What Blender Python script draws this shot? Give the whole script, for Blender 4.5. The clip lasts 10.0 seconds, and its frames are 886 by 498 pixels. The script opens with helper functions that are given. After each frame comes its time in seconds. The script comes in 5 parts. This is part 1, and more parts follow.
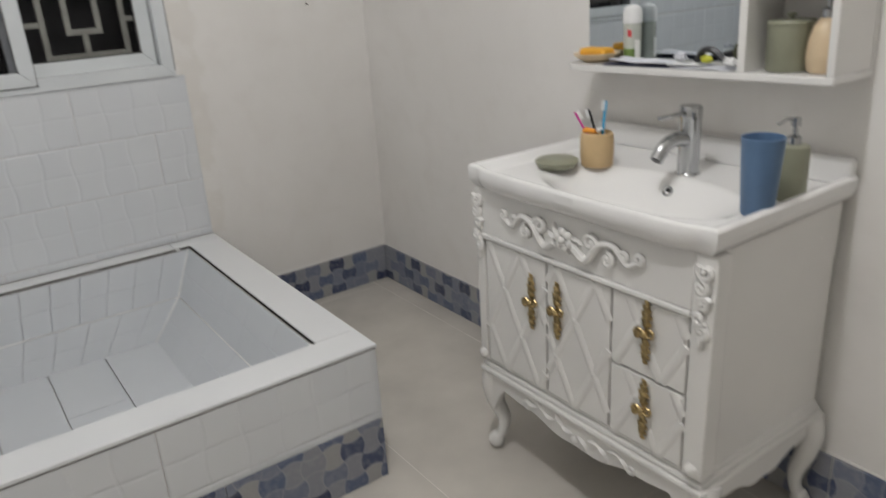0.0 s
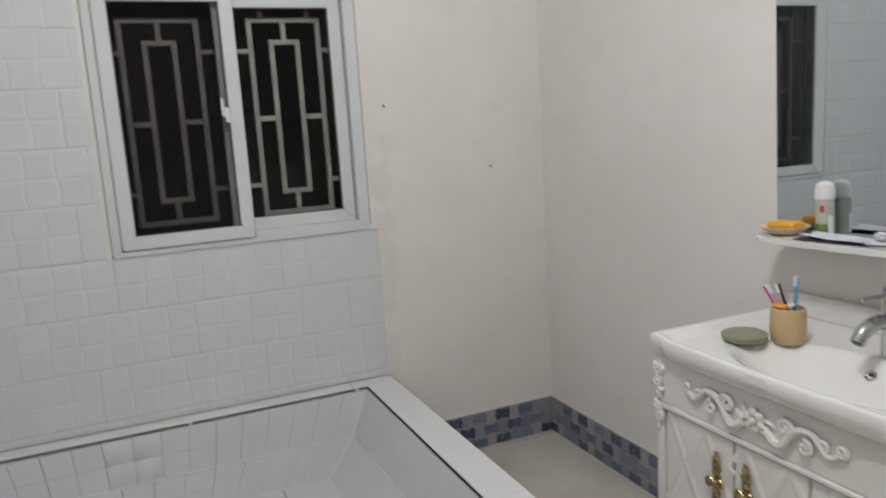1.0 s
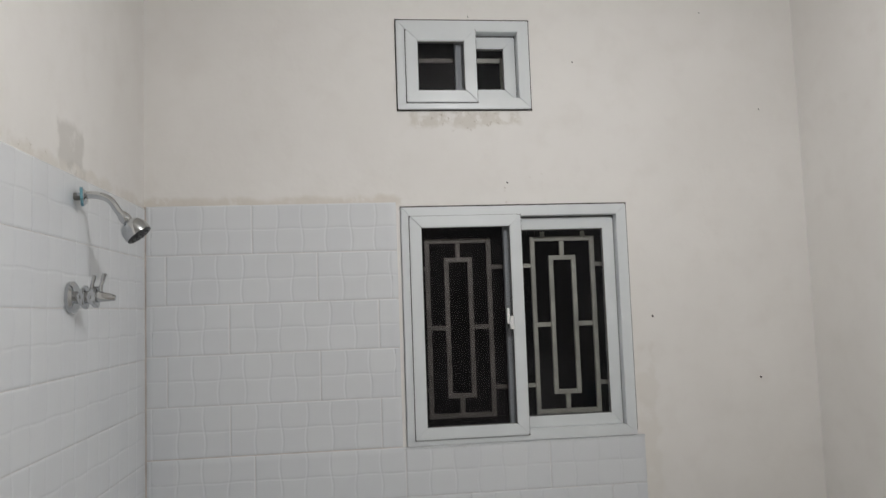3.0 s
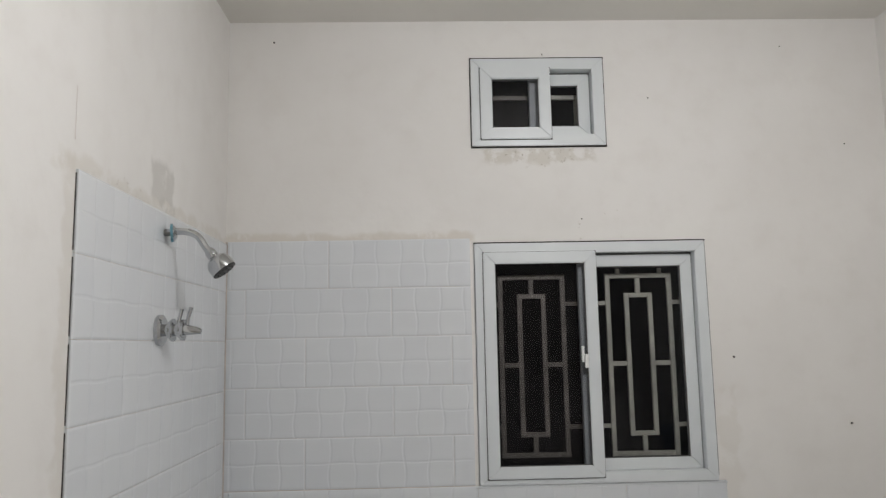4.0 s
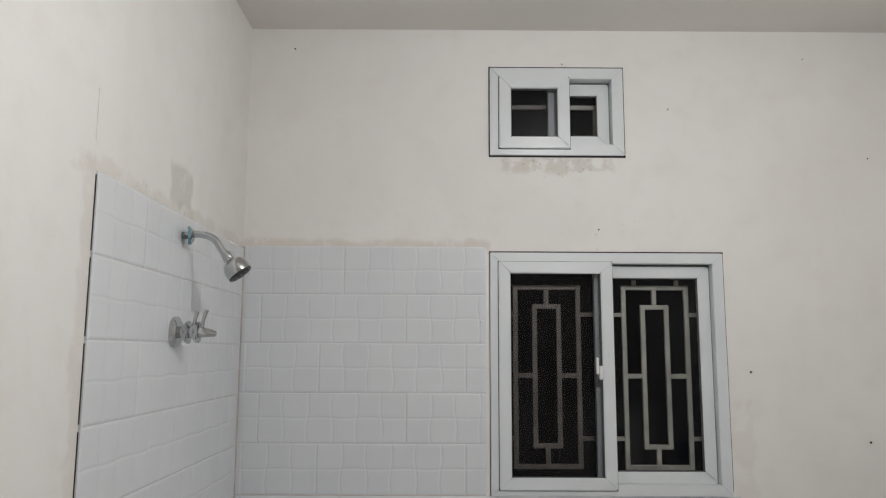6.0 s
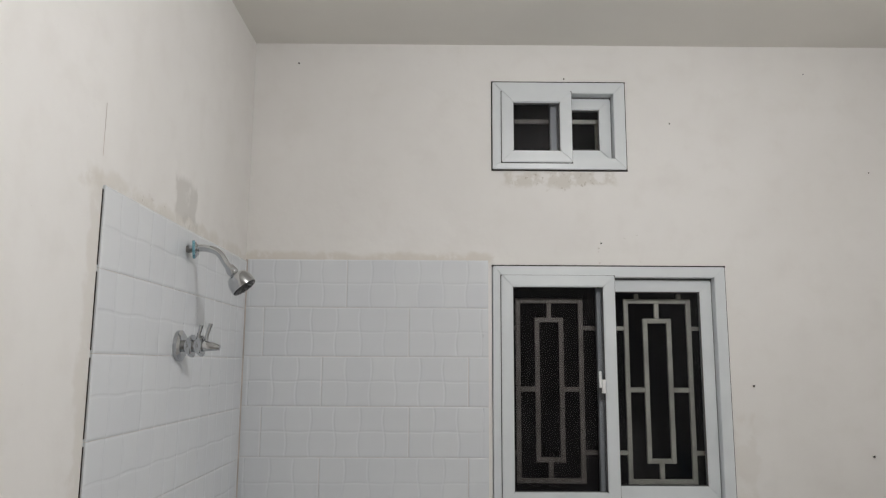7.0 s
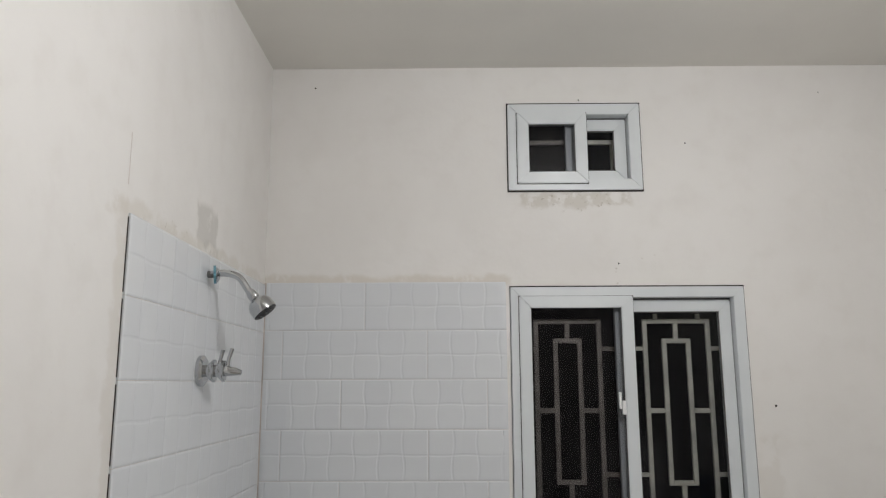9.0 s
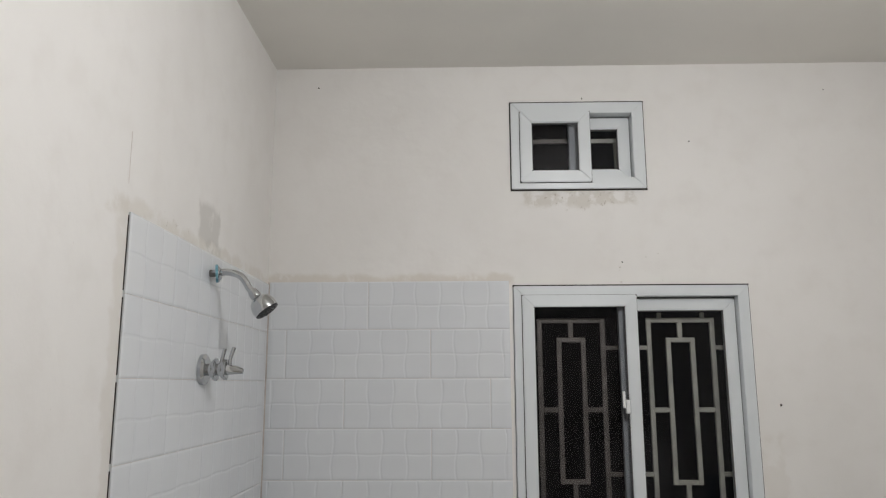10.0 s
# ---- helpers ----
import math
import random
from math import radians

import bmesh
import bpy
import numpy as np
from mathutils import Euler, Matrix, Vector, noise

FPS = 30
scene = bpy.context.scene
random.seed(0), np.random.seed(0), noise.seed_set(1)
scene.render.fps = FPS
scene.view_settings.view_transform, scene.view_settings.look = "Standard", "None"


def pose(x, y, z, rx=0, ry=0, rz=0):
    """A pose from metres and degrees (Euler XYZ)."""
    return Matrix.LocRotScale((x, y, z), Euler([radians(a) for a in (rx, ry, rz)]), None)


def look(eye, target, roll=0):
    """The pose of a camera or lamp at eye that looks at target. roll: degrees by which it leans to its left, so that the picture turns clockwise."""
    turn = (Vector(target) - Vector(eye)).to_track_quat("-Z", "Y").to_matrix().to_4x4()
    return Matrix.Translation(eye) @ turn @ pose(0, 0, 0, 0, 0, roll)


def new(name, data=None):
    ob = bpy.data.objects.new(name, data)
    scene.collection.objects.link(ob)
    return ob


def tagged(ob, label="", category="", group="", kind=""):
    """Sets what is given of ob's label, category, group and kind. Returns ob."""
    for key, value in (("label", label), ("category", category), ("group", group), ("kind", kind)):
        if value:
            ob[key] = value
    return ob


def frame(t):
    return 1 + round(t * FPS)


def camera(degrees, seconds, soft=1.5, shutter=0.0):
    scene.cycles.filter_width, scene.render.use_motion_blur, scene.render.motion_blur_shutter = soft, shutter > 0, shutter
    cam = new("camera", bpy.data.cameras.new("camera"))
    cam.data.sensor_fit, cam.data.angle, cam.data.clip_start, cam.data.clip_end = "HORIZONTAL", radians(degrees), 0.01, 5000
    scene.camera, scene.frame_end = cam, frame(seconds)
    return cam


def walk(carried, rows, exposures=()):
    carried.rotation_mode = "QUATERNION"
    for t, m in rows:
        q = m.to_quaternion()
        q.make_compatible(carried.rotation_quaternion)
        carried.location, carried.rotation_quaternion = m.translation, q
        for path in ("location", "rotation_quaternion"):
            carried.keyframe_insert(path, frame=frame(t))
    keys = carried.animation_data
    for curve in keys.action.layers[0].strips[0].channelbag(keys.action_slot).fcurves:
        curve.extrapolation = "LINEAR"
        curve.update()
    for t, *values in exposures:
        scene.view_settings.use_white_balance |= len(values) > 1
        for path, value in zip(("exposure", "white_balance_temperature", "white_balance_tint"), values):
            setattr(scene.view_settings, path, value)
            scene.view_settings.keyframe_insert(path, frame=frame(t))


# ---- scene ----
cam = camera(62.1, 10.0, soft=1.2, shutter=0.4)
PATH = [
    (0, (1.065, 0.41, 1.238), (2.132, 1.947, 0.53), -3.6),
    (0.5, (1.059, 0.418, 1.276), (1.985, 2.116, 0.765), -3.1),
    (1, (0.99, 0.4, 1.321), (1.764, 2.215, 0.99), -3.6),
    (1.5, (0.904, 0.351, 1.353), (1.539, 2.235, 1.137), -3.9),
    (2, (0.833, 0.294, 1.375), (1.308, 2.231, 1.221), -2.8),
    (2.5, (0.787, 0.249, 1.429), (1.1, 2.224, 1.456), -2.1),
    (3, (0.776, 0.24, 1.461), (1.001, 2.22, 1.622), -2.0),
    (4.5, (0.725, 0.242, 1.472), (0.734, 2.224, 1.738), -0.7),
    (5, (0.744, 0.25, 1.465), (0.746, 2.231, 1.737), -0.6),
    (5.5, (0.746, 0.247, 1.47), (0.751, 2.229, 1.741), 0.1),
    (7, (0.731, 0.236, 1.478), (0.741, 2.212, 1.787), 0.3),
    (7.5, (0.726, 0.24, 1.487), (0.741, 2.213, 1.812), -0.1),
    (8, (0.726, 0.236, 1.483), (0.739, 2.207, 1.824), -0.2),
    (8.5, (0.713, 0.232, 1.488), (0.722, 2.2, 1.84), -0.2),
    (9, (0.706, 0.229, 1.485), (0.687, 2.196, 1.847), -0.2),
    (9.5, (0.717, 0.227, 1.481), (0.673, 2.193, 1.845), -0.2),
    (10, (0.728, 0.231, 1.479), (0.685, 2.197, 1.843), -0.2),
]
walk(cam, [(t, look(eye, target, roll)) for t, eye, target, roll in PATH],
     exposures=[(0.0, -0.15), (1.0, -0.20), (2.0, -0.20), (3.0, -0.27), (4.5, -0.30), (10.0, -0.30)])

# ---- light ----
world = bpy.data.worlds.new("night")
world.use_nodes = True
world.node_tree.nodes["Background"].inputs[0].default_value = (0.010, 0.011, 0.014, 1)
world.node_tree.nodes["Background"].inputs[1].default_value = 0.6
scene.world = world

bulb = bpy.data.lights.new("ceiling_bulb", "POINT")
bulb.energy, bulb.color, bulb.shadow_soft_size = 42.0, (0.975, 0.975, 1.0), 0.04
lamp = new("ceiling_bulb", bulb)
lamp.location = (1.39, 1.14, 2.44)


# ---- materials ----
def mat(name, color, rough=0.5, metal=0.0, vary=0.04, scale=6.0, bump=0.0, bscale=60.0, coat=0.0, fine=None, spec=0.5):
    m = bpy.data.materials.new(name)
    m.use_nodes = True
    n, l = m.node_tree.nodes, m.node_tree.links
    b = n["Principled BSDF"]
    b.inputs["Roughness"].default_value, b.inputs["Metallic"].default_value = rough, metal
    b.inputs["Coat Weight"].default_value = coat
    b.inputs["Coat Roughness"].default_value = 0.08
    b.inputs["Specular IOR Level"].default_value = spec
    tc = n.new("ShaderNodeTexCoord")
    no = n.new("ShaderNodeTexNoise")
    no.inputs["Scale"].default_value, no.inputs["Detail"].default_value = scale, 6
    l.new(tc.outputs["Object"], no.inputs["Vector"])
    ramp = n.new("ShaderNodeValToRGB")
    c = Vector(color)
    ramp.color_ramp.elements[0].color = (*(c * (1 - vary)), 1)
    ramp.color_ramp.elements[1].color = (*(c * (1 + vary)), 1)
    ramp.color_ramp.elements[0].position, ramp.color_ramp.elements[1].position = 0.3, 0.7
    l.new(no.outputs["Fac"], ramp.inputs["Fac"])
    l.new(ramp.outputs["Color"], b.inputs["Base Color"])
    rr = n.new("ShaderNodeMapRange")
    rr.inputs["To Min"].default_value, rr.inputs["To Max"].default_value = rough * 0.8, min(1, rough * 1.25)
    n2 = n.new("ShaderNodeTexNoise")
    n2.inputs["Scale"].default_value = bscale
    n2.inputs["Detail"].default_value = 5
    l.new(tc.outputs["Object"], n2.inputs["Vector"])
    l.new(n2.outputs["Fac"], rr.inputs["Value"])
    l.new(rr.outputs["Result"], b.inputs["Roughness"])
    if bump:
        bp = n.new("ShaderNodeBump")
        bp.inputs["Strength"].default_value, bp.inputs["Distance"].default_value = bump, 0.004
        l.new(n2.outputs["Fac"], bp.inputs["Height"])
        l.new(bp.outputs["Normal"], b.inputs["Normal"])
    return m


class Nodes:
    """A short hand for building node chains in one material."""

    def __init__(self, m):
        self.n, self.l, self.m = m.node_tree.nodes, m.node_tree.links, m
        self.bsdf = self.n["Principled BSDF"]

    def put(self, sock, v):
        if isinstance(v, bpy.types.NodeSocket):
            self.l.new(v, sock)
        else:
            sock.default_value = v

    def math(self, op, a, b=0.0, clamp=False):
        x = self.n.new("ShaderNodeMath")
        x.operation, x.use_clamp = op, clamp
        self.put(x.inputs[0], a)
        self.put(x.inputs[1], b)
        return x.outputs[0]

    def mix(self, f, a, b):
        x = self.n.new("ShaderNodeMix")
        x.data_type = "RGBA"
        self.put(x.inputs[0], f)
        self.put(x.inputs[6], a)
        self.put(x.inputs[7], b)
        return x.outputs[2]

    def noise(self, vec, scale, detail=5, rough=0.55):
        x = self.n.new("ShaderNodeTexNoise")
        x.inputs["Scale"].default_value, x.inputs["Detail"].default_value, x.inputs["Roughness"].default_value = scale, detail, rough
        self.l.new(vec, x.inputs["Vector"])
        return x.outputs["Fac"]

    def coord(self, which="Object"):
        return self.n.new("ShaderNodeTexCoord").outputs[which]

    def xyz(self, vec):
        x = self.n.new("ShaderNodeSeparateXYZ")
        self.l.new(vec, x.inputs[0])
        return x.outputs

    def step(self, v, a, b):
        x = self.n.new("ShaderNodeMapRange")
        x.interpolation_type = "SMOOTHSTEP"
        self.put(x.inputs["Value"], v)
        x.inputs["From Min"].default_value, x.inputs["From Max"].default_value = a, b
        return x.outputs["Result"]

    def band(self, v, a, b, soft):
        return self.math("MULTIPLY", self.step(v, a - soft, a + soft), self.step(v, b + soft, b - soft))


def plaster(name, stains=()):
    """Hand-trowelled off-white paint; stains: (axis, a0, a1, z0, z1, colour, strength, noise scale, threshold)."""
    m = bpy.data.materials.new(name)
    m.use_nodes = True
    k = Nodes(m)
    co = k.coord()
    x = k.xyz(co)
    base = k.mix(k.step(k.noise(co, 1.6, 4), 0.35, 0.7), (0.83, 0.812, 0.782, 1), (0.79, 0.770, 0.738, 1))
    base = k.mix(k.math("MULTIPLY", k.step(k.noise(co, 9, 6), 0.45, 0.75), 0.35), base, (0.74, 0.712, 0.672, 1))
    base = k.mix(k.math("MULTIPLY", k.step(k.noise(co, 120, 3), 0.71, 0.76), 0.25), base, (0.45, 0.40, 0.34, 1))
    for axis, a0, a1, z0, z1, colour, amount, scale, edge in stains:
        soft = 0.012
        wa = k.math("ADD", x[axis], k.math("MULTIPLY", k.math("SUBTRACT", k.noise(co, 14, 4), 0.5), 0.10))
        wz = k.math("ADD", x[2], k.math("MULTIPLY", k.math("SUBTRACT", k.noise(co, 11, 4), 0.5), 0.07))
        f = k.math("MULTIPLY", k.band(wa, a0, a1, soft), k.band(wz, z0, z1, soft))
        f = k.math("MULTIPLY", f, k.step(k.noise(co, scale, 6, 0.65), edge - 0.06, edge + 0.06))
        base = k.mix(k.math("MULTIPLY", f, amount), base, (*colour, 1))
    k.l.new(base, k.bsdf.inputs["Base Color"])
    k.bsdf.inputs["Roughness"].default_value = 0.62
    h = k.math("ADD", k.math("MULTIPLY", k.noise(co, 5, 3), 1.0), k.math("MULTIPLY", k.noise(co, 70, 5), 0.10))
    bp = k.n.new("ShaderNodeBump")
    bp.inputs["Strength"].default_value, bp.inputs["Distance"].default_value = 0.35, 0.012
    k.l.new(h, bp.inputs["Height"])
    k.l.new(bp.outputs["Normal"], k.bsdf.inputs["Normal"])
    return m


BROWN, GREY, TAN = (0.30, 0.24, 0.16), (0.55, 0.53, 0.49), (0.63, 0.585, 0.51)
M_WALL_N = plaster("wall_paint_window_side", [
    (0, 0.97, 1.40, 2.160, 2.218, (0.46, 0.41, 0.31), 0.36, 13, 0.46),
    (0, 1.05, 1.32, 2.15, 2.21, BROWN, 0.70, 45, 0.62),
    (0, -0.02, 0.93, 1.850, 1.892, TAN, 0.6, 7, 0.42),
    (0, 1.33, 1.50, 1.86, 1.98, BROWN, 0.6, 40, 0.66),
    (0, 1.815, 1.90, 0.38, 1.30, TAN, 0.22, 6, 0.45),
])
M_WALL_W = plaster("wall_paint_shower_side", [
    (1, 2.235, 2.400, 1.885, 1.995, GREY, 0.62, 5, 0.34),
    (1, 2.30, 2.44, 1.86, 1.90, GREY, 0.6, 22, 0.50),
    (1, 1.70, 3.0, 1.850, 1.89, TAN, 0.42, 8, 0.45),
    (1, 1.750, 1.80, 0.2, 1.89, TAN, 0.34, 5, 0.42),
    (1, 1.99, 2.20, 1.86, 1.90, BROWN, 0.6, 50, 0.64),
])
M_WALL = plaster("wall_paint")
M_CEIL = mat("ceiling_paint", (0.76, 0.74, 0.69), 0.7, vary=0.03, scale=2.5, bump=0.15, bscale=25)


def tile_material():
    """Glazed white tile: every embossed square a touch lighter or darker, faint water marks."""
    m = mat("glazed_tile", (0.715, 0.735, 0.75), 0.22, vary=0.02, scale=4)
    k = Nodes(m)
    old = k.bsdf.inputs["Base Color"].links[0].from_socket
    co = k.coord()
    x = k.xyz(co)
    comb = k.n.new("ShaderNodeCombineXYZ")
    k.l.new(k.math("FLOOR", k.math("DIVIDE", x[0], 0.0901)), comb.inputs[0])
    k.l.new(k.math("FLOOR", k.math("DIVIDE", x[1], 0.0901)), comb.inputs[1])
    k.l.new(k.math("MULTIPLY", k.n.new("ShaderNodeObjectInfo").outputs["Random"], 40.0), comb.inputs[2])
    wn = k.n.new("ShaderNodeTexWhiteNoise")
    wn.noise_dimensions = "3D"
    k.l.new(comb.outputs[0], wn.inputs["Vector"])
    base = k.mix(k.math("MULTIPLY", wn.outputs["Value"], 0.38), old, (0.65, 0.67, 0.70, 1))
    dirt = k.math("MULTIPLY", k.step(k.noise(co, 16, 6, 0.65), 0.60, 0.74), 0.22)
    k.l.new(k.mix(dirt, base, (0.67, 0.635, 0.58, 1)), k.bsdf.inputs["Base Color"])
    return m


M_TILE = tile_material()
M_GROUT = mat("grout", (0.58, 0.52, 0.475), 0.85, vary=0.25, scale=12, bump=0.2)
M_RIM = mat("tub_rim_tile", (0.76, 0.775, 0.785), 0.14, vary=0.02, scale=3)
M_FLOOR = mat("floor_porcelain", (0.57, 0.54, 0.49), 0.16, vary=0.10, scale=4.5, bump=0.02, bscale=20)
M_FGROUT = mat("floor_grout", (0.62, 0.59, 0.54), 0.8, vary=0.1)
M_CEMENT = mat("bare_cement", (0.20, 0.19, 0.18), 0.85, vary=0.35, scale=25, bump=0.3)
M_DARK = mat("dark_gap", (0.035, 0.03, 0.027), 0.8, vary=0.3, scale=30)
M_PVC = mat("window_pvc", (0.70, 0.73, 0.74), 0.30, vary=0.03, scale=8)
M_STEEL = mat("grille_steel", (0.54, 0.50, 0.45), 0.50, metal=0.25, vary=0.18, scale=14, bump=0.1)
M_CHROME = mat("chrome", (0.50, 0.51, 0.52), 0.06, metal=1.0, vary=0.05, scale=20)
M_CHROME_BLUE = mat("blue_film_chrome", (0.20, 0.42, 0.52), 0.2, metal=0.8, vary=0.15, scale=20)
M_LACQ = mat("white_lacquer", (0.80, 0.79, 0.765), 0.24, vary=0.02, scale=5, bump=0.02, bscale=40)
M_CERAMIC = mat("white_ceramic", (0.83, 0.825, 0.81), 0.07, vary=0.01, scale=4)
M_GOLD = mat("antique_gold", (0.44, 0.335, 0.17), 0.28, metal=1.0, vary=0.45, scale=90)
M_OLIVE = mat("olive_ceramic", (0.27, 0.275, 0.20), 0.38, vary=0.08, scale=18, bump=0.05)
M_TAN = mat("tan_ceramic", (0.60, 0.43, 0.23), 0.38, vary=0.08, scale=18)
M_CREAM = mat("cream_ceramic", (0.66, 0.52, 0.34), 0.40, vary=0.06, scale=18)
M_BLUE = mat("blue_plastic", (0.10, 0.18, 0.31), 0.45, vary=0.06, scale=20)
M_WHITE = mat("white_plastic", (0.80, 0.80, 0.79), 0.35, vary=0.02)
M_BLACK = mat("black_plastic", (0.02, 0.02, 0.022), 0.35, vary=0.2)
M_YELLOW = mat("yellow_soap", (0.85, 0.43, 0.04), 0.45, vary=0.08, scale=30)
M_PINK = mat("pink_mesh", (0.80, 0.16, 0.20), 0.6, vary=0.25, scale=60)
M_PAPER = mat("paper", (0.66, 0.67, 0.71), 0.7, vary=0.1, scale=25)
M_NAVY = mat("navy_print", (0.04, 0.045, 0.09), 0.5, vary=0.3, scale=40)
M_RED = mat("red_print", (0.62, 0.05, 0.06), 0.5)
M_LEAF = mat("green_print", (0.16, 0.24, 0.06), 0.5, vary=0.3, scale=40)
M_ORANGE = mat("orange_plastic", (0.85, 0.33, 0.03), 0.4)
M_MAGENTA = mat("magenta_plastic", (0.62, 0.06, 0.33), 0.35)
M_CYAN = mat("cyan_plastic", (0.05, 0.35, 0.60), 0.35)
M_LABEL = mat("white_label", (0.78, 0.77, 0.74), 0.5)
M_JAR = mat("olive_liquid", (0.30, 0.22, 0.06), 0.12, vary=0.15, scale=20, coat=0.6)
M_SCREW = mat("rusty_nail", (0.05, 0.04, 0.035), 0.6, vary=0.3, scale=80)


def pane_material(name, tint, gloss):
    """A thin window pane: clear, with a little mirror."""
    m = bpy.data.materials.new(name)
    m.use_nodes = True
    n, l = m.node_tree.nodes, m.node_tree.links
    n.remove(n["Principled BSDF"])
    t, g, x, f = n.new("ShaderNodeBsdfTransparent"), n.new("ShaderNodeBsdfGlossy"), n.new("ShaderNodeMixShader"), n.new("ShaderNodeFresnel")
    t.inputs[0].default_value = (*tint, 1)
    g.inputs["Roughness"].default_value = 0.02
    f.inputs["IOR"].default_value = gloss
    l.new(f.outputs[0], x.inputs[0])
    l.new(t.outputs[0], x.inputs[1])
    l.new(g.outputs[0], x.inputs[2])
    l.new(x.outputs[0], n["Material Output"].inputs["Surface"])
    return m


M_GLASS = pane_material("window_glass", (0.86, 0.88, 0.88), 1.25)
M_TINTED = pane_material("tinted_window_glass", (0.72, 0.72, 0.73), 1.25)


def screen_material():
    """A fine insect mesh, too fine to tell its threads: it dims what lies behind."""
    m = bpy.data.materials.new("insect_mesh")
    m.use_nodes = True
    n, l = m.node_tree.nodes, m.node_tree.links
    n.remove(n["Principled BSDF"])
    t, g, x = n.new("ShaderNodeBsdfTransparent"), n.new("ShaderNodeBsdfDiffuse"), n.new("ShaderNodeMixShader")
    t.inputs[0].default_value = (1.0, 0.99, 0.98, 1)
    g.inputs[0].default_value = (0.045, 0.041, 0.042, 1)
    x.inputs[0].default_value = 0.28
    l.new(t.outputs[0], x.inputs[1])
    l.new(g.outputs[0], x.inputs[2])
    l.new(x.outputs[0], n["Material Output"].inputs["Surface"])
    return m


M_SCREEN = screen_material()


def mirror_material():
    m = bpy.data.materials.new("mirror_silver")
    m.use_nodes = True
    b = m.node_tree.nodes["Principled BSDF"]
    b.inputs["Base Color"].default_value = (0.64, 0.68, 0.70, 1)
    b.inputs["Metallic"].default_value, b.inputs["Roughness"].default_value = 1.0, 0.015
    return m


M_MIRROR = mirror_material()


def arabesque(name):
    """Printed tile: a wavy checkerboard of blues and greys, cells about 5.5 cm."""
    m = bpy.data.materials.new(name)
    m.use_nodes = True
    k = Nodes(m)
    co = k.coord()
    x = k.xyz(co)
    u, v = k.math("MULTIPLY", k.math("ADD", x[0], x[1]), 18.4), k.math("MULTIPLY", k.math("ADD", x[2], 0.010), 18.4)
    tau = 2 * math.pi
    wu = k.math("ADD", u, k.math("MULTIPLY", k.math("MULTIPLY", k.math("SINE", k.math("MULTIPLY", v, tau / 2)), k.math("COSINE", k.math("MULTIPLY", u, tau / 2))), 0.17))
    wv = k.math("SUBTRACT", v, k.math("MULTIPLY", k.math("MULTIPLY", k.math("SINE", k.math("MULTIPLY", u, tau / 2)), k.math("COSINE", k.math("MULTIPLY", v, tau / 2))), 0.17))
    cu, cv = k.math("FLOOR", wu), k.math("FLOOR", wv)
    comb = k.n.new("ShaderNodeCombineXYZ")
    k.l.new(cu, comb.inputs[0])
    k.l.new(cv, comb.inputs[1])
    wn = k.n.new("ShaderNodeTexWhiteNoise")
    wn.noise_dimensions = "2D"
    k.l.new(comb.outputs[0], wn.inputs["Vector"])
    ramp = k.n.new("ShaderNodeValToRGB")
    ramp.color_ramp.interpolation = "CONSTANT"
    e = ramp.color_ramp.elements
    for i, (p, c) in enumerate([(0, (0.030, 0.042, 0.095)), (0.14, (0.060, 0.080, 0.150)), (0.28, (0.110, 0.140, 0.225)), (0.40, (0.17, 0.195, 0.265)), (0.5, (0.20, 0.225, 0.29)), (0.66, (0.27, 0.28, 0.315)), (0.84, (0.35, 0.345, 0.345))]):
        el = e[i] if i < 2 else e.new(p)
        el.position, el.color = p, (*c, 1)
    odd = k.math("FRACT", k.math("ADD", k.math("MULTIPLY", k.math("ADD", cu, cv), 0.5), 0.01))
    k.l.new(k.math("ADD", k.math("MULTIPLY", wn.outputs["Value"], 0.68), k.math("MULTIPLY", k.math("SUBTRACT", odd, 0.01), 0.62)), ramp.inputs["Fac"])
    edge = k.math("MINIMUM", k.math("PINGPONG", wu, 0.5), k.math("PINGPONG", wv, 0.5))
    cloudy = k.mix(k.math("MULTIPLY", k.step(k.noise(co, 60, 5), 0.4, 0.7), 0.22), ramp.outputs["Color"], (0.42, 0.42, 0.43, 1))
    cloudy = k.mix(k.math("MULTIPLY", k.step(edge, 0.055, 0.02), 0.35), cloudy, (0.44, 0.44, 0.45, 1))
    k.l.new(cloudy, k.bsdf.inputs["Base Color"])
    k.bsdf.inputs["Roughness"].default_value = 0.3
    return m


M_BAND = arabesque("arabesque_print")

# ---- mesh helpers ----
BASE = {}


def finish(bm, me, m, angle=38):
    bmesh.ops.recalc_face_normals(bm, faces=bm.faces)
    bm.normal_update()
    for f in bm.faces:
        f.smooth = max(abs(c) for c in f.normal) < 0.99999
    for e in bm.edges:
        e.smooth = len(e.link_faces) != 2 or e.calc_face_angle(0.0) < radians(angle)
    bm.to_mesh(me)
    bm.free()
    me.materials.append(m)


def thing(name, at, label, category, group="", kind=""):
    ob = new(name)
    ob.location = at
    ob.empty_display_size = 0.05
    BASE[ob] = Vector(at)
    return tagged(ob, label, category, group, kind)


def part(name, bm, m, parent, label=""):
    """One mesh object, built in world metres, under a thing or one of its parts."""
    root = parent
    while root.parent:
        root = root.parent
    bm.transform(Matrix.Translation(-BASE[root]))
    me = bpy.data.meshes.new(name)
    finish(bm, me, m)
    ob = new(name, me)
    ob.parent = parent
    return tagged(ob, label)


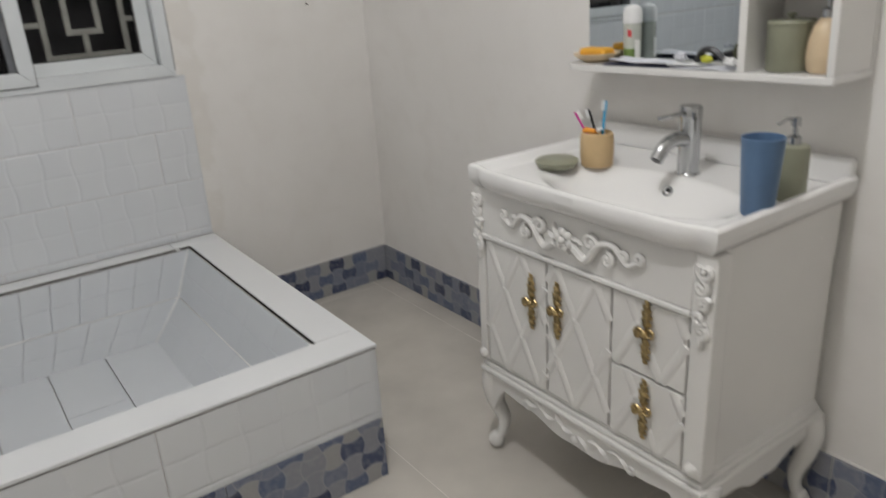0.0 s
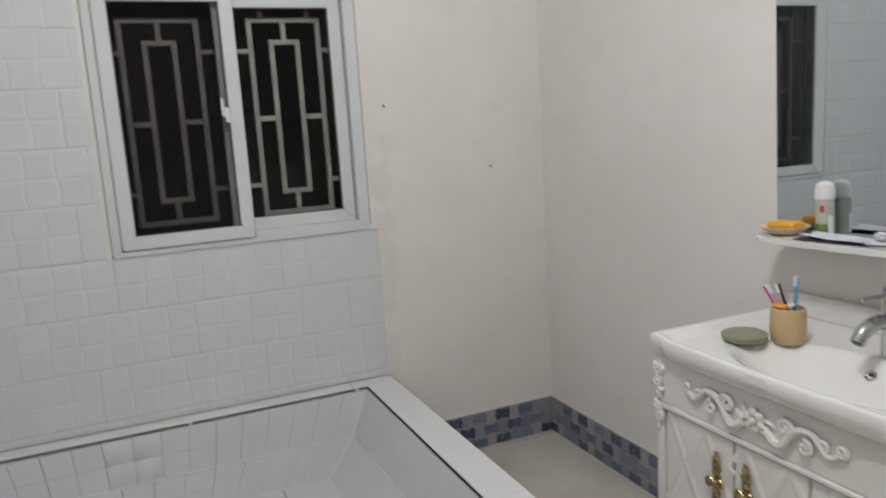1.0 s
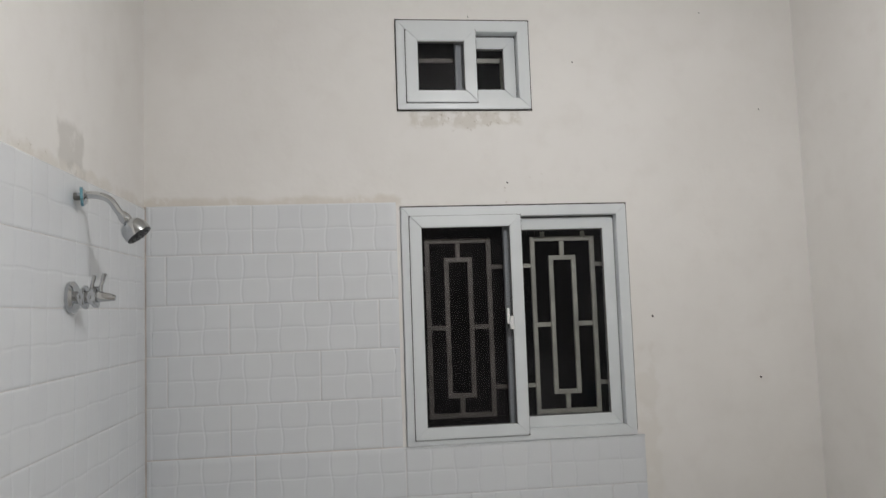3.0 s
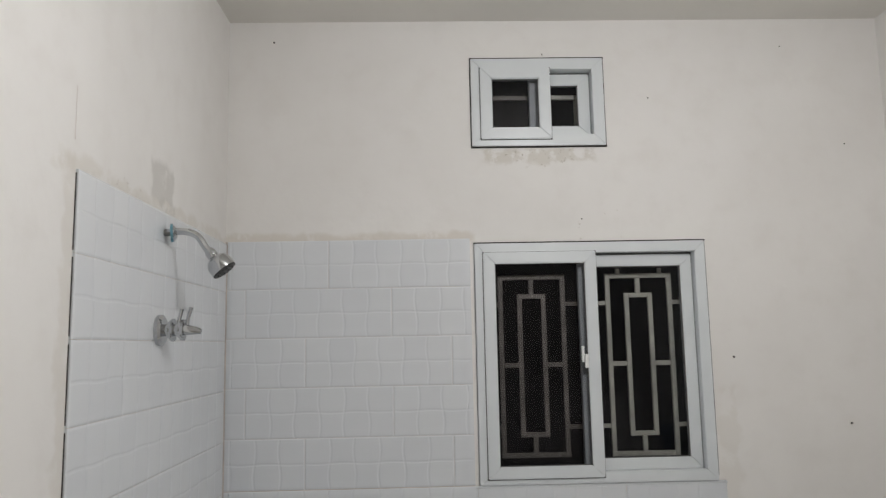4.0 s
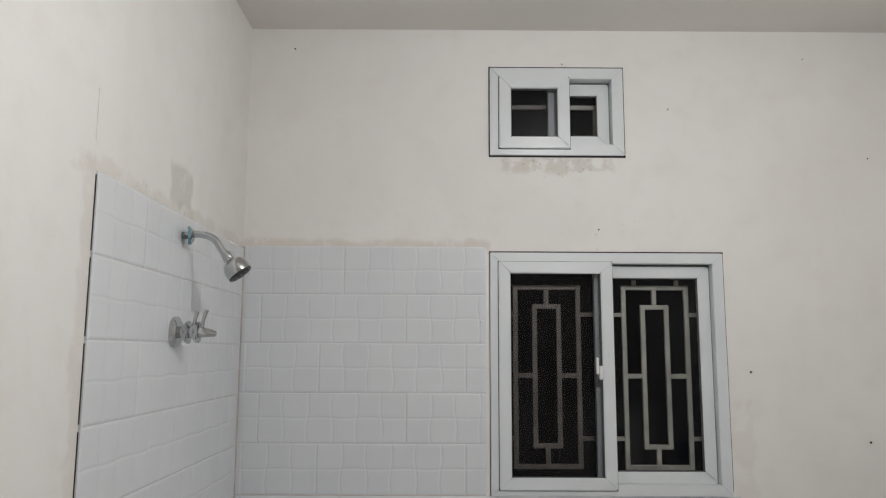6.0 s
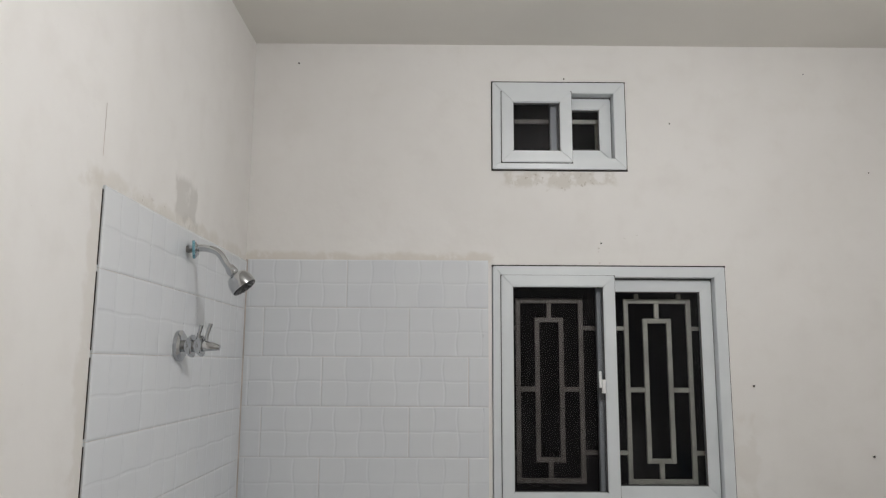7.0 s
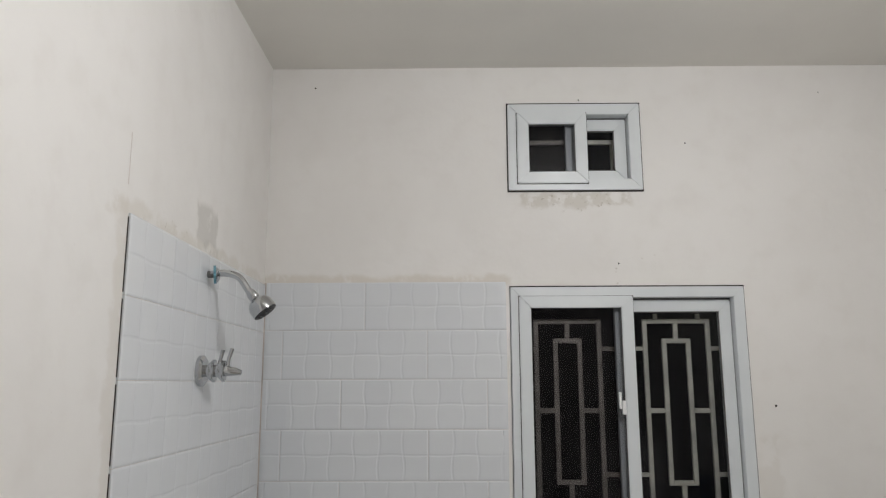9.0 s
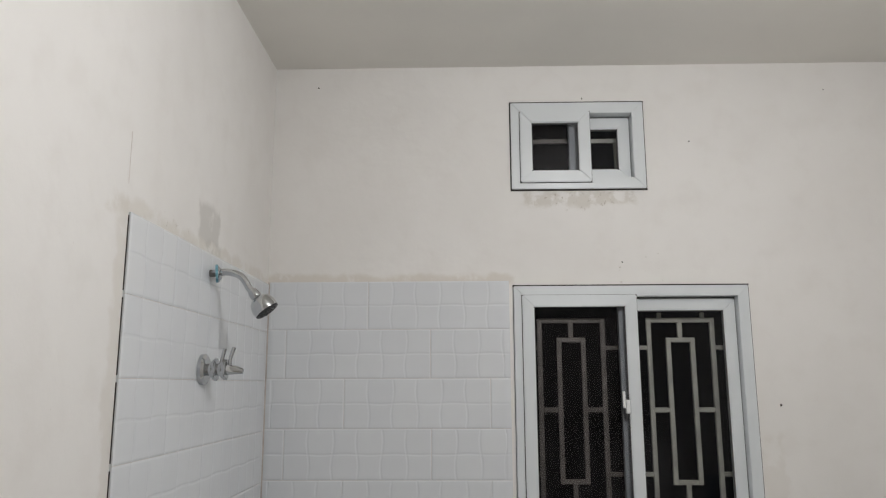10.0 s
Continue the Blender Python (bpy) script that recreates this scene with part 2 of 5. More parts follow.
def solid(name, bm, m, label, category, group="", kind="", at=None):
    """A top-level thing of one mesh, with its origin at its base."""
    co = np.array([v.co for v in bm.verts])
    at = Vector(at or ((co[:, 0].min() + co[:, 0].max()) / 2, (co[:, 1].min() + co[:, 1].max()) / 2, co[:, 2].min()))
    bm.transform(Matrix.Translation(-at))
    me = bpy.data.meshes.new(name)
    finish(bm, me, m)
    ob = new(name, me)
    ob.location = at
    BASE[ob] = at
    return tagged(ob, label, category, group, kind)


def fixed(name, bm, m, label, category="", parent=None):
    """A piece of the setting, with world coordinates."""
    me = bpy.data.meshes.new(name)
    finish(bm, me, m)
    ob = new(name, me)
    BASE[ob] = Vector((0, 0, 0))
    return tagged(ob, label, category or name.split("_")[0], "", "structure")


def box(x0, x1, y0, y1, z0, z1, bevel=0.0, bm=None, seg=2):
    bm = bm or bmesh.new()
    v = bmesh.ops.create_cube(bm, size=1.0)["verts"]
    for p in v:
        p.co = Vector(((x0 + x1) / 2 + p.co.x * (x1 - x0), (y0 + y1) / 2 + p.co.y * (y1 - y0), (z0 + z1) / 2 + p.co.z * (z1 - z0)))
    if bevel:
        bmesh.ops.bevel(bm, geom=list({e for p in v for e in p.link_edges}), offset=bevel, segments=seg, affect="EDGES", profile=0.5)
    return bm


def lathe(profile, at=(0, 0, 0), n=28, bm=None, cap=True, sx=1.0, sy=1.0):
    """Turned shape: profile of (radius, height)."""
    bm = bm or bmesh.new()
    rings = []
    for r, z in profile:
        rings.append([bm.verts.new((at[0] + sx * r * math.cos(2 * math.pi * i / n), at[1] + sy * r * math.sin(2 * math.pi * i / n), at[2] + z)) for i in range(n)])
    for a, b in zip(rings, rings[1:]):
        for i in range(n):
            bm.faces.new((a[i], a[(i + 1) % n], b[(i + 1) % n], b[i]))
    if cap:
        bm.faces.new(rings[0][::-1])
        bm.faces.new(rings[-1])
    return bm


def tube(points, radius, n=12, bm=None, flat=1.0, up=(0, 0, 1)):
    """A rod along points; radius is a number or one for each point."""
    bm = bm or bmesh.new()
    pts = [Vector(p) for p in points]
    rad = radius if isinstance(radius, (list, tuple)) else [radius] * len(pts)
    rings = []
    for i, p in enumerate(pts):
        d = (pts[min(i + 1, len(pts) - 1)] - pts[max(i - 1, 0)]).normalized()
        if i == 0:
            ref = Vector(up) if abs(d.dot(Vector(up))) < 0.95 else Vector((1, 0, 0))
            s = d.cross(ref).normalized()
        else:
            s = (s - d * s.dot(d)).normalized()
        t = s.cross(d)
        rings.append([bm.verts.new(p + rad[i] * (math.cos(2 * math.pi * k / n) * s + flat * math.sin(2 * math.pi * k / n) * t)) for k in range(n)])
    for a, b in zip(rings, rings[1:]):
        for k in range(n):
            bm.faces.new((a[k], a[(k + 1) % n], b[(k + 1) % n], b[k]))
    bm.faces.new(rings[0][::-1])
    bm.faces.new(rings[-1])
    return bm


def arc(points, steps=8):
    """A smooth line through points (Catmull-Rom)."""
    p = [Vector(q) for q in points]
    p = [2 * p[0] - p[1], *p, 2 * p[-1] - p[-2]]
    out = []
    for i in range(1, len(p) - 2):
        for s in range(steps):
            t = s / steps
            out.append(0.5 * (2 * p[i] + (p[i + 1] - p[i - 1]) * t + (2 * p[i - 1] - 5 * p[i] + 4 * p[i + 1] - p[i + 2]) * t * t + (3 * p[i] - p[i - 1] - 3 * p[i + 1] + p[i + 2]) * t ** 3))
    return out + [p[-2]]


def ring_box(x0, x1, z0, z1, w, y0, y1, bevel=0.002, gap=0.0):
    """A rectangular frame in an x-z plane of four mitred members, gap metres apart at the mitres."""
    bm = bmesh.new()
    o, i = [(x0, z0), (x1, z0), (x1, z1), (x0, z1)], [(x0 + w, z0 + w), (x1 - w, z0 + w), (x1 - w, z1 - w), (x0 + w, z1 - w)]
    if not gap:
        of, inf, ob_, ib = [[bm.verts.new((x, y, z)) for x, z in ring] for y in (y0, y1) for ring in (o, i)]
        for k in range(4):
            j = (k + 1) % 4
            bm.faces.new((of[k], of[j], inf[j], inf[k]))
            bm.faces.new((ob_[k], ib[k], ib[j], ob_[j]))
            bm.faces.new((of[k], ob_[k], ob_[j], of[j]))
            bm.faces.new((inf[k], inf[j], ib[j], ib[k]))
    else:
        for k in range(4):
            j = (k + 1) % 4
            dx, dz = (o[j][0] - o[k][0], o[j][1] - o[k][1])
            n = math.hypot(dx, dz)
            dx, dz = dx / n * gap / 2, dz / n * gap / 2
            quad = [(o[k][0] + dx, o[k][1] + dz), (o[j][0] - dx, o[j][1] - dz), (i[j][0] - dx, i[j][1] - dz), (i[k][0] + dx, i[k][1] + dz)]
            lo, hi = [bm.verts.new((x, y0, z)) for x, z in quad], [bm.verts.new((x, y1, z)) for x, z in quad]
            bm.faces.new(lo)
            bm.faces.new(hi)
            for e in range(4):
                f = (e + 1) % 4
                bm.faces.new((lo[e], lo[f], hi[f], hi[e]))
    if bevel:
        bmesh.ops.bevel(bm, geom=list(bm.edges), offset=bevel, segments=2, affect="EDGES")
    return bm


# ---- the room ----
XE, YN, YS, ZC = 2.562, 3.0, -1.30, 2.732
T = 0.18
floor = fixed("floor", box(-T, XE + T, YS - T, YN + T, -0.12, -0.0010), M_FGROUT, "beige porcelain tiled bathroom floor with pale joints", "floor")
fixed("ceiling", box(-T, XE + T, YS - T, YN + T, ZC, ZC + 0.1), M_CEIL, "plain off-white painted bathroom ceiling", "ceiling")
wall_west = fixed("wall_west", box(-T, 0, YS - T, YN + T, 0, ZC), M_WALL_W, "off-white plastered wall with patched spots beside the shower", "wall")
fixed("wall_east", box(XE, XE + T, YS - T, YN + T, 0, ZC), M_WALL, "off-white painted plaster wall behind the vanity", "wall")
fixed("wall_south", box(0, XE, YS - T, YS, 0, ZC), M_WALL, "off-white painted plaster wall closing the room", "wall")

WX0, WX1, WZ0, WZ1 = 0.930, 1.812, 0.956, 1.848
SX0, SX1, SZ0, SZ1 = 0.932, 1.456, 2.220, 2.576


def pierced_wall():
    """The window wall: one solid with two openings through it."""
    bm = bmesh.new()
    xs = sorted({0.0, WX0, SX0, SX1, WX1, XE})
    zs = [0.0, WZ0, WZ1, SZ0, SZ1, ZC]
    def hole(i, k):
        x, z = (xs[i] + xs[i + 1]) / 2, (zs[k] + zs[k + 1]) / 2
        return (WX0 < x < WX1 and WZ0 < z < WZ1) or (SX0 < x < SX1 and SZ0 < z < SZ1)
    verts = {}
    def v(i, k, y):
        if (i, k, y) not in verts:
            verts[i, k, y] = bm.verts.new((xs[i], y, zs[k]))
        return verts[i, k, y]
    nx, nz = len(xs) - 1, len(zs) - 1
    full = {(i, k) for i in range(nx) for k in range(nz) if not hole(i, k)}
    for i, k in full:
        for y in (YN, YN + T):
            bm.faces.new((v(i, k, y), v(i + 1, k, y), v(i + 1, k + 1, y), v(i, k + 1, y)))
        for di, dk, a, b in ((-1, 0, (i, k), (i, k + 1)), (1, 0, (i + 1, k), (i + 1, k + 1)), (0, -1, (i, k), (i + 1, k)), (0, 1, (i, k + 1), (i + 1, k + 1))):
            if (i + di, k + dk) not in full:
                bm.faces.new((v(*a, YN), v(*b, YN), v(*b, YN + T), v(*a, YN + T)))
    return bm


wall_north = fixed("wall_north", pierced_wall(), M_WALL_N, "off-white plastered wall with two windows and drip stains", "wall")
fixed("backdrop", box(-2, 5, 4.6, 4.62, -0.5, 5), mat("night", (0.085, 0.076, 0.078), 0.9), "black night outside the windows", "backdrop")


# ---- windows ----
def window(name, x0, x1, z0, z1, split, w_out, w_sash, label, back, rear_left, gap_strips):
    """A sliding window: outer frame, near sash, rear sash, a screen behind the near one."""
    win = thing(name, (x0, YN, z0), label, "window", "", "structure")
    part("window_frame", ring_box(x0 + 0.003, x1 - 0.003, z0 + 0.003, z1 - 0.003, w_out, YN - 0.012, YN + 0.085, 0.002, 0.0005), M_PVC, win)
    # near-black strips stand in for the shadow gap between frame and wall
    for a, b, c, d in gap_strips:
        part("frame_gap_shade", box(a, b, YN - 0.004, YN + 0.02, c, d), M_DARK, win)
    a, b, c, d = x0 + w_out - 0.006, split, z0 + w_out - 0.016, z1 - w_out + 0.002
    near = part("sash", ring_box(a, b, c, d, w_sash, YN - 0.022, YN + 0.012, 0.003, 0.0005), M_PVC, win)
    part("pane", box(a + w_sash - 0.004, b - w_sash + 0.004, YN - 0.006, YN - 0.002, c + w_sash - 0.004, d - w_sash + 0.004), M_TINTED, near).visible_shadow = False
    part("gasket", ring_box(a + w_sash - 0.0005, b - w_sash + 0.0005, c + w_sash - 0.0005, d - w_sash + 0.0005, 0.0028, YN - 0.012, YN - 0.0062, 0), M_GASKET, near)
    part("sash_gap", ring_box(a - 0.0026, b + 0.0022, c - 0.0026, d + 0.0016, 0.006, YN - 0.0135, YN - 0.010, 0), M_DARK, win)
    a2, b2 = rear_left, x1 - w_out - 0.006
    c2, d2 = z0 + w_out + 0.001, z1 - w_out - 0.010
    far = part("sash", ring_box(a2, b2, c2, d2, w_sash, YN + back, YN + back + 0.03, 0.003, 0.0005), M_PVC, win)
    part("pane", box(a2 + w_sash - 0.004, b2 - w_sash + 0.004, YN + back + 0.012, YN + back + 0.016, c2 + w_sash - 0.004, d2 - w_sash + 0.004), M_GLASS, far).visible_shadow = False
    part("gasket", ring_box(a2 + w_sash - 0.0005, b2 - w_sash + 0.0005, c2 + w_sash - 0.0005, d2 - w_sash + 0.0005, 0.004, YN + back + 0.004, YN + back + 0.0115, 0), M_GASKET, far)
    # the track behind the rear sash shows as a dark slot above and beside it
    part("track", box(split + 0.002, x1 - w_out - 0.002, YN + back + 0.006, YN + back + 0.024, d2 + 0.001, z1 - w_out - 0.002), M_GASKET, win, "dark sliding track")
    part("track", box(b2 + 0.0008, x1 - w_out - 0.002, YN + back + 0.006, YN + back + 0.024, c2, d2), M_GASKET, win, "dark sliding track")
    part("insect_screen", ring_box(x0 + w_out + 0.008, split + 0.005, z0 + w_out + 0.006, z1 - w_out - 0.006, 0.014, YN + 0.052, YN + 0.066, 0.001), M_MESH_FRAME, win, "grey insect screen frame")
    bm = bmesh.new()
    bm.faces.new([bm.verts.new((px, YN + 0.080, pz)) for px, pz in ((x0 + w_out + 0.012, z0 + w_out + 0.010), (split - 0.01, z0 + w_out + 0.010), (split - 0.01, z1 - w_out - 0.010), (x0 + w_out + 0.012, z1 - w_out - 0.010))])
    part("screen_mesh", bm, M_SCREEN, win).visible_shadow = False
    return win, near


M_GASKET = mat("rubber_gasket", (0.10, 0.10, 0.10), 0.6, vary=0.2, scale=20)
M_MESH_FRAME = mat("screen_frame", (0.20, 0.20, 0.20), 0.5, vary=0.1, scale=20)
win1, sash1 = window("window_1", WX0, WX1, WZ0, WZ1, 1.390, 0.040, 0.044, "white plastic sliding window with dark night glass", 0.020, 1.328, [(WX0, WX1 + 0.002, WZ1 - 0.0028, WZ1 + 0.0025), (WX1 - 0.0028, WX1 + 0.001, WZ0 + 0.02, WZ1 - 0.003)])
bm = box(1.320, 1.330, YN - 0.030, YN - 0.020, 1.395, 1.455, 0.003)
box(1.330, 1.344, YN - 0.034, YN - 0.020, 1.375, 1.425, 0.003, bm)
part("latch", bm, M_WHITE, sash1)
window("window_2", SX0, SX1, SZ0, SZ1, 1.243, 0.044, 0.046, "small high white plastic sliding window standing ajar", 0.030, 1.167, [(SX0 - 0.001, SX1 + 0.002, SZ1 - 0.0028, SZ1 + 0.003), (SX0 - 0.001, SX1 + 0.002, SZ0 - 0.003, SZ0 + 0.0028), (SX0 - 0.0015, SX0 + 0.0028, SZ0 + 0.003, SZ1 - 0.003), (SX1 - 0.0028, SX1 + 0.001, SZ0 + 0.003, SZ1 - 0.003)])


def grille(name, at, bars, label):
    g = thing(name, at, label, "window grille")
    for x0, x1, z0, z1 in bars:
        part("bar", box(x0, x1, at[1] - 0.007, at[1] + 0.007, z0, z1, 0.0015), M_STEEL, g)
    return g


def panel_bars(x0, x1, z0, z1, i0, i1, j0, j1, w=0.018):
    xm, zm = (i0 + i1) / 2, (z0 + z1) / 2
    h = w / 2
    return [(x0, x0 + w, z0, z1), (x1 - w, x1, z0, z1), (x0 + w, x1 - w, z0, z0 + w), (x0 + w, x1 - w, z1 - w, z1),
            (i0, i0 + w, j0, j1), (i1 - w, i1, j0, j1), (i0 + w, i1 - w, j0, j0 + w), (i0 + w, i1 - w, j1 - w, j1),
            (xm - h, xm + h, j1, z1 - w), (xm - h, xm + h, z0 + w, j0),
            (x0 + w, i0, zm - h, zm + h), (i1, x1 - w, zm - h, zm + h)]


GY = YN + 0.10
bars = panel_bars(1.028, 1.289, 1.038, 1.732, 1.102, 1.213, 1.114, 1.658) + panel_bars(1.448, 1.709, 1.036, 1.732, 1.521, 1.631, 1.111, 1.656)
for z in (1.618, 1.150):
    bars += [(WX0, 1.028, z - 0.008, z + 0.008), (1.289, 1.448, z - 0.008, z + 0.008), (1.709, WX1, z - 0.008, z + 0.008)]
for x in (1.50, 1.665):
    bars += [(x - 0.008, x + 0.008, 1.732, 1.752), (x - 0.008, x + 0.008, 1.018, 1.036)]
grille("window_grille", (1.37, GY, WZ0), bars, "grey steel security grille of nested rectangles behind the window")
grille("window_grille", (1.19, GY, SZ0), [(SX0, 1.375, 2.440, 2.458), (1.357, 1.375, SZ0, 2.440), (0.985, 1.003, SZ0, 2.440)], "grey steel security grille bars behind the small window")

# ---- the tub ----
TX1, TY0, TZ = 1.838, 1.841, 0.389
IX0, IX1, IY0, IY1 = 0.10, 1.728, 1.946, 2.922
tub = thing("tiled_bathtub", (TX1 / 2, 2.42, 0), "built-in bathtub clad in white tiles with a blue patterned foot band", "bathtub")


def tub_core():
    """Masonry block with a stepped, coved hollow."""
    bm = bmesh.new()
    def ring(x0, x1, y0, y1, z):
        return [bm.verts.new(p) for p in ((x0, y0, z), (x1, y0, z), (x1, y1, z), (x0, y1, z))]
    rs = [ring(0.009, TX1 - 0.008, TY0 + 0.008, 2.992, 0.0), ring(0.009, TX1 - 0.008, TY0 + 0.008, 2.992, TZ - 0.012)]
    for dx, dy, z in ((0.004, 0.004, TZ - 0.012), (0.071, 0.033, 0.222), (0.186, 0.073, 0.096)):
        rs.append(ring(IX0 + dx, IX1 - dx, IY0 + dy, IY1 - dy, z))
    for a, b in zip(rs, rs[1:]):
        for i in range(4):
            bm.faces.new((a[i], a[(i + 1) % 4], b[(i + 1) % 4], b[i]))
    bm.faces.new(rs[0][::-1])
    bm.faces.new(rs[-1])
    return bm


part("core", tub_core(), mat("pale_grout", (0.55, 0.54, 0.52), 0.8, vary=0.12, scale=14), tub)
for x0, x1, y0, y1 in ((0.010, TX1 + 0.002, TY0 - 0.002, IY0), (0.010, 1.674, IY1, 2.990), (1.676, TX1 + 0.002, IY1, 2.990),
                       (IX1, TX1 + 0.002, IY0 + 0.001, IY1 - 0.001), (0.010, IX0, IY0 + 0.001, IY1 - 0.001)):
    part("rim_tile", box(x0, x1, y0, y1, TZ - 0.010, TZ, 0.0018), M_RIM, tub)
# the dark cut edge of the rim slabs, seen round the hollow and along the front
part("rim_joint", box(IX0, IX1, IY1 - 0.005, IY1 - 0.0005, TZ - 0.0095, TZ - 0.003), M_CEMENT, tub, "bare grey cement edge")
part("rim_joint", box(IX1 - 0.003, IX1 - 0.0005, IY0, IY1 - 0.005, TZ - 0.009, TZ - 0.004), M_DARK, tub)
part("rim_joint", box(0.01, TX1 - 0.002, TY0 + 0.0005, TY0 + 0.006, TZ - 0.0135, TZ - 0.0102), M_DARK, tub)

# ---- vanity ----
VX, VY0, VY1, VZ, VC = 2.120, 1.092, 1.762, 0.752, 1.431
vanity = thing("vanity_cabinet", (2.34, VC, 0), "white lacquered carved vanity cabinet on curved legs", "vanity")


def F(y, z, d=0.0):
    """A place on the vanity's front, d metres proud of it."""
    return Vector((VX - d, y, z))


def spiral(y, z, r, turn, start, hand, d=0.004, n=22):
    """Points of a scroll that winds in to (y, z)."""
    out = []
    for i in range(n):
        t = i / (n - 1)
        a = start + hand * turn * 2 * math.pi * t
        out.append(F(y + r * (1 - 0.85 * t) * math.cos(a), z + r * (1 - 0.85 * t) * math.sin(a), d))
    return out


def blob(bm, p, r, sx=1.0, sy=1.0, sz=1.0, n=10):
    v = bmesh.ops.create_uvsphere(bm, u_segments=n, v_segments=max(5, n * 2 // 3), radius=r)["verts"]
    for q in v:
        q.co = Vector((q.co.x * sx + p[0], q.co.y * sy + p[1], q.co.z * sz + p[2]))
    return bm


def leaf(bm, y, z, angle, length, width, d=0.004):
    """A pointed carved leaf with a rib, lying on the front."""
    steps = 7
    left, mid, right = [], [], []
    for i in range(steps + 1):
        t = i / steps
        w = width * math.sin(math.pi * min(1, t * 0.93 + 0.07)) ** 0.8 * (1 - 0.3 * t)
        c, s = math.cos(angle + 0.5 * t * t), math.sin(angle + 0.5 * t * t)
        py, pz = y + length * t * c, z + length * t * s
        left.append(bm.verts.new(F(py - w * s, pz + w * c, 0.0)))
        mid.append(bm.verts.new(F(py, pz, d + 0.005 * math.sin(math.pi * t))))
        right.append(bm.verts.new(F(py + w * s, pz - w * c, 0.0)))
    for i in range(steps):
        bm.faces.new((left[i], mid[i], mid[i + 1], left[i + 1]))
        bm.faces.new((mid[i], right[i], right[i + 1], mid[i + 1]))


bm = box(VX, 2.538, VY0 + 0.012, VY1 - 0.012, 0.262, 0.640, 0.004)
for x0, x1, y0, y1 in ((VX, VX + 0.016, VY0 + 0.012, VY1 - 0.012), (2.522, 2.538, VY0 + 0.012, VY1 - 0.012), (VX + 0.016, 2.522, VY0 + 0.012, VY0 + 0.028), (VX + 0.016, 2.522, VY1 - 0.028, VY1 - 0.012)):
    part("top_rail", box(x0, x1, y0, y1, 0.636, VZ), M_LACQ, vanity)
part("body", bm, M_LACQ, vanity)
bm = box(VX - 0.016, 2.548, VY0 - 0.006, VY1 + 0.006, 0.247, 0.262, 0.005)
box(VX - 0.010, 2.543, VY0, VY1, 0.262, 0.276, 0.005, bm)
box(VX - 0.004, 2.540, VY0 + 0.006, VY1 - 0.006, 0.276, 0.286, 0.004, bm)
part("base_moulding", bm, M_LACQ, vanity)

# corner posts with carved scrolls
for y, s in ((VY1 - 0.014, -1), (VY0 + 0.022, 1)):
    w = 0.014 if s < 0 else 0.024
    post = part("corner_post", box(VX - 0.015, VX + 0.03, y - w, y + w, 0.286, VZ, 0.005), M_LACQ, vanity)
    for k, z in enumerate((0.722, 0.690, 0.660, 0.632, 0.606)):
        bm = bmesh.new()
        h = 1 if k % 2 else -1
        tube([p + Vector((-0.014, 0, 0)) for p in spiral(y + h * 0.004, z, 0.017 - 0.0012 * k, 1.2, 0.6 + k, h, 0.004)], [0.0074 - 0.0001 * i for i in range(22)], 7, bm)
        blob(bm, F(y, z, 0.021), 0.006, 0.8)
        part("scroll", bm, M_LACQ, post)
    part("drop", blob(bmesh.new(), F(y, 0.584, 0.015), 0.009, 0.9, 0.8, 2.0), M_LACQ, post)
    part("rosette", blob(bmesh.new(), F(y, 0.305, 0.015), 0.015, 0.8, 1.0, 1.0), M_LACQ, post)

# drawer-like panel under the basin, with its carved ornament
frieze = part("front_panel", box(VX - 0.014, VX + 0.01, 1.1375, 1.7365, 0.638, 0.7515, 0.002), M_LACQ, vanity)
part("bead", box(VX - 0.020, VX + 0.005, 1.138, 1.736, 0.625, 0.637, 0.004), M_LACQ, vanity)
bm = bmesh.new()
OZ, OC = 0.694, VC + 0.022
for s in (1, -1):
    pts = arc([F(OC + s * 0.028, OZ - 0.012, 0.010), F(OC + s * 0.062, OZ - 0.030, 0.010), F(OC + s * 0.098, OZ + 0.012, 0.011), F(OC + s * 0.135, OZ + 0.020, 0.010), F(OC + s * 0.168, OZ - 0.010, 0.009), F(OC + s * 0.196, OZ + 0.002, 0.008)], 6)
    tube(pts, [0.0105 * (1 - 0.5 * i / len(pts)) for i in range(len(pts))], 8, bm)
    tube(spiral(OC + s * 0.196, OZ + 0.010, 0.011, 1.3, math.pi * 1.5, s, 0.008), 0.0056, 7, bm)
    tube(spiral(OC + s * 0.075, OZ + 0.012, 0.021, 1.5, math.pi * 1.5, s, 0.010), 0.0070, 7, bm)
    tube(spiral(OC + s * 0.120, OZ - 0.012, 0.016, 1.3, math.pi * 0.5, -s, 0.010), 0.0062, 7, bm)
    tube(spiral(OC + s * 0.158, OZ + 0.006, 0.012, 1.2, math.pi * 1.5, s, 0.009), 0.0050, 7, bm)
    for a, l in ((0.5, 0.036), (-0.3, 0.040), (-1.1, 0.032)):
        leaf(bm, OC + s * 0.012, OZ, a if s > 0 else math.pi - a, l, 0.011, 0.010)
for k in range(6):
    a = k * math.pi / 3 + 0.3
    blob(bm, F(OC + 0.017 * math.cos(a), OZ + 0.017 * math.sin(a), 0.012), 0.0105, 0.7)
blob(bm, F(OC, OZ, 0.018), 0.0085)
for v in bm.verts:
    v.co.x -= 0.010
part("scroll_ornament", bm, M_LACQ, frieze, "carved white scroll ornament")


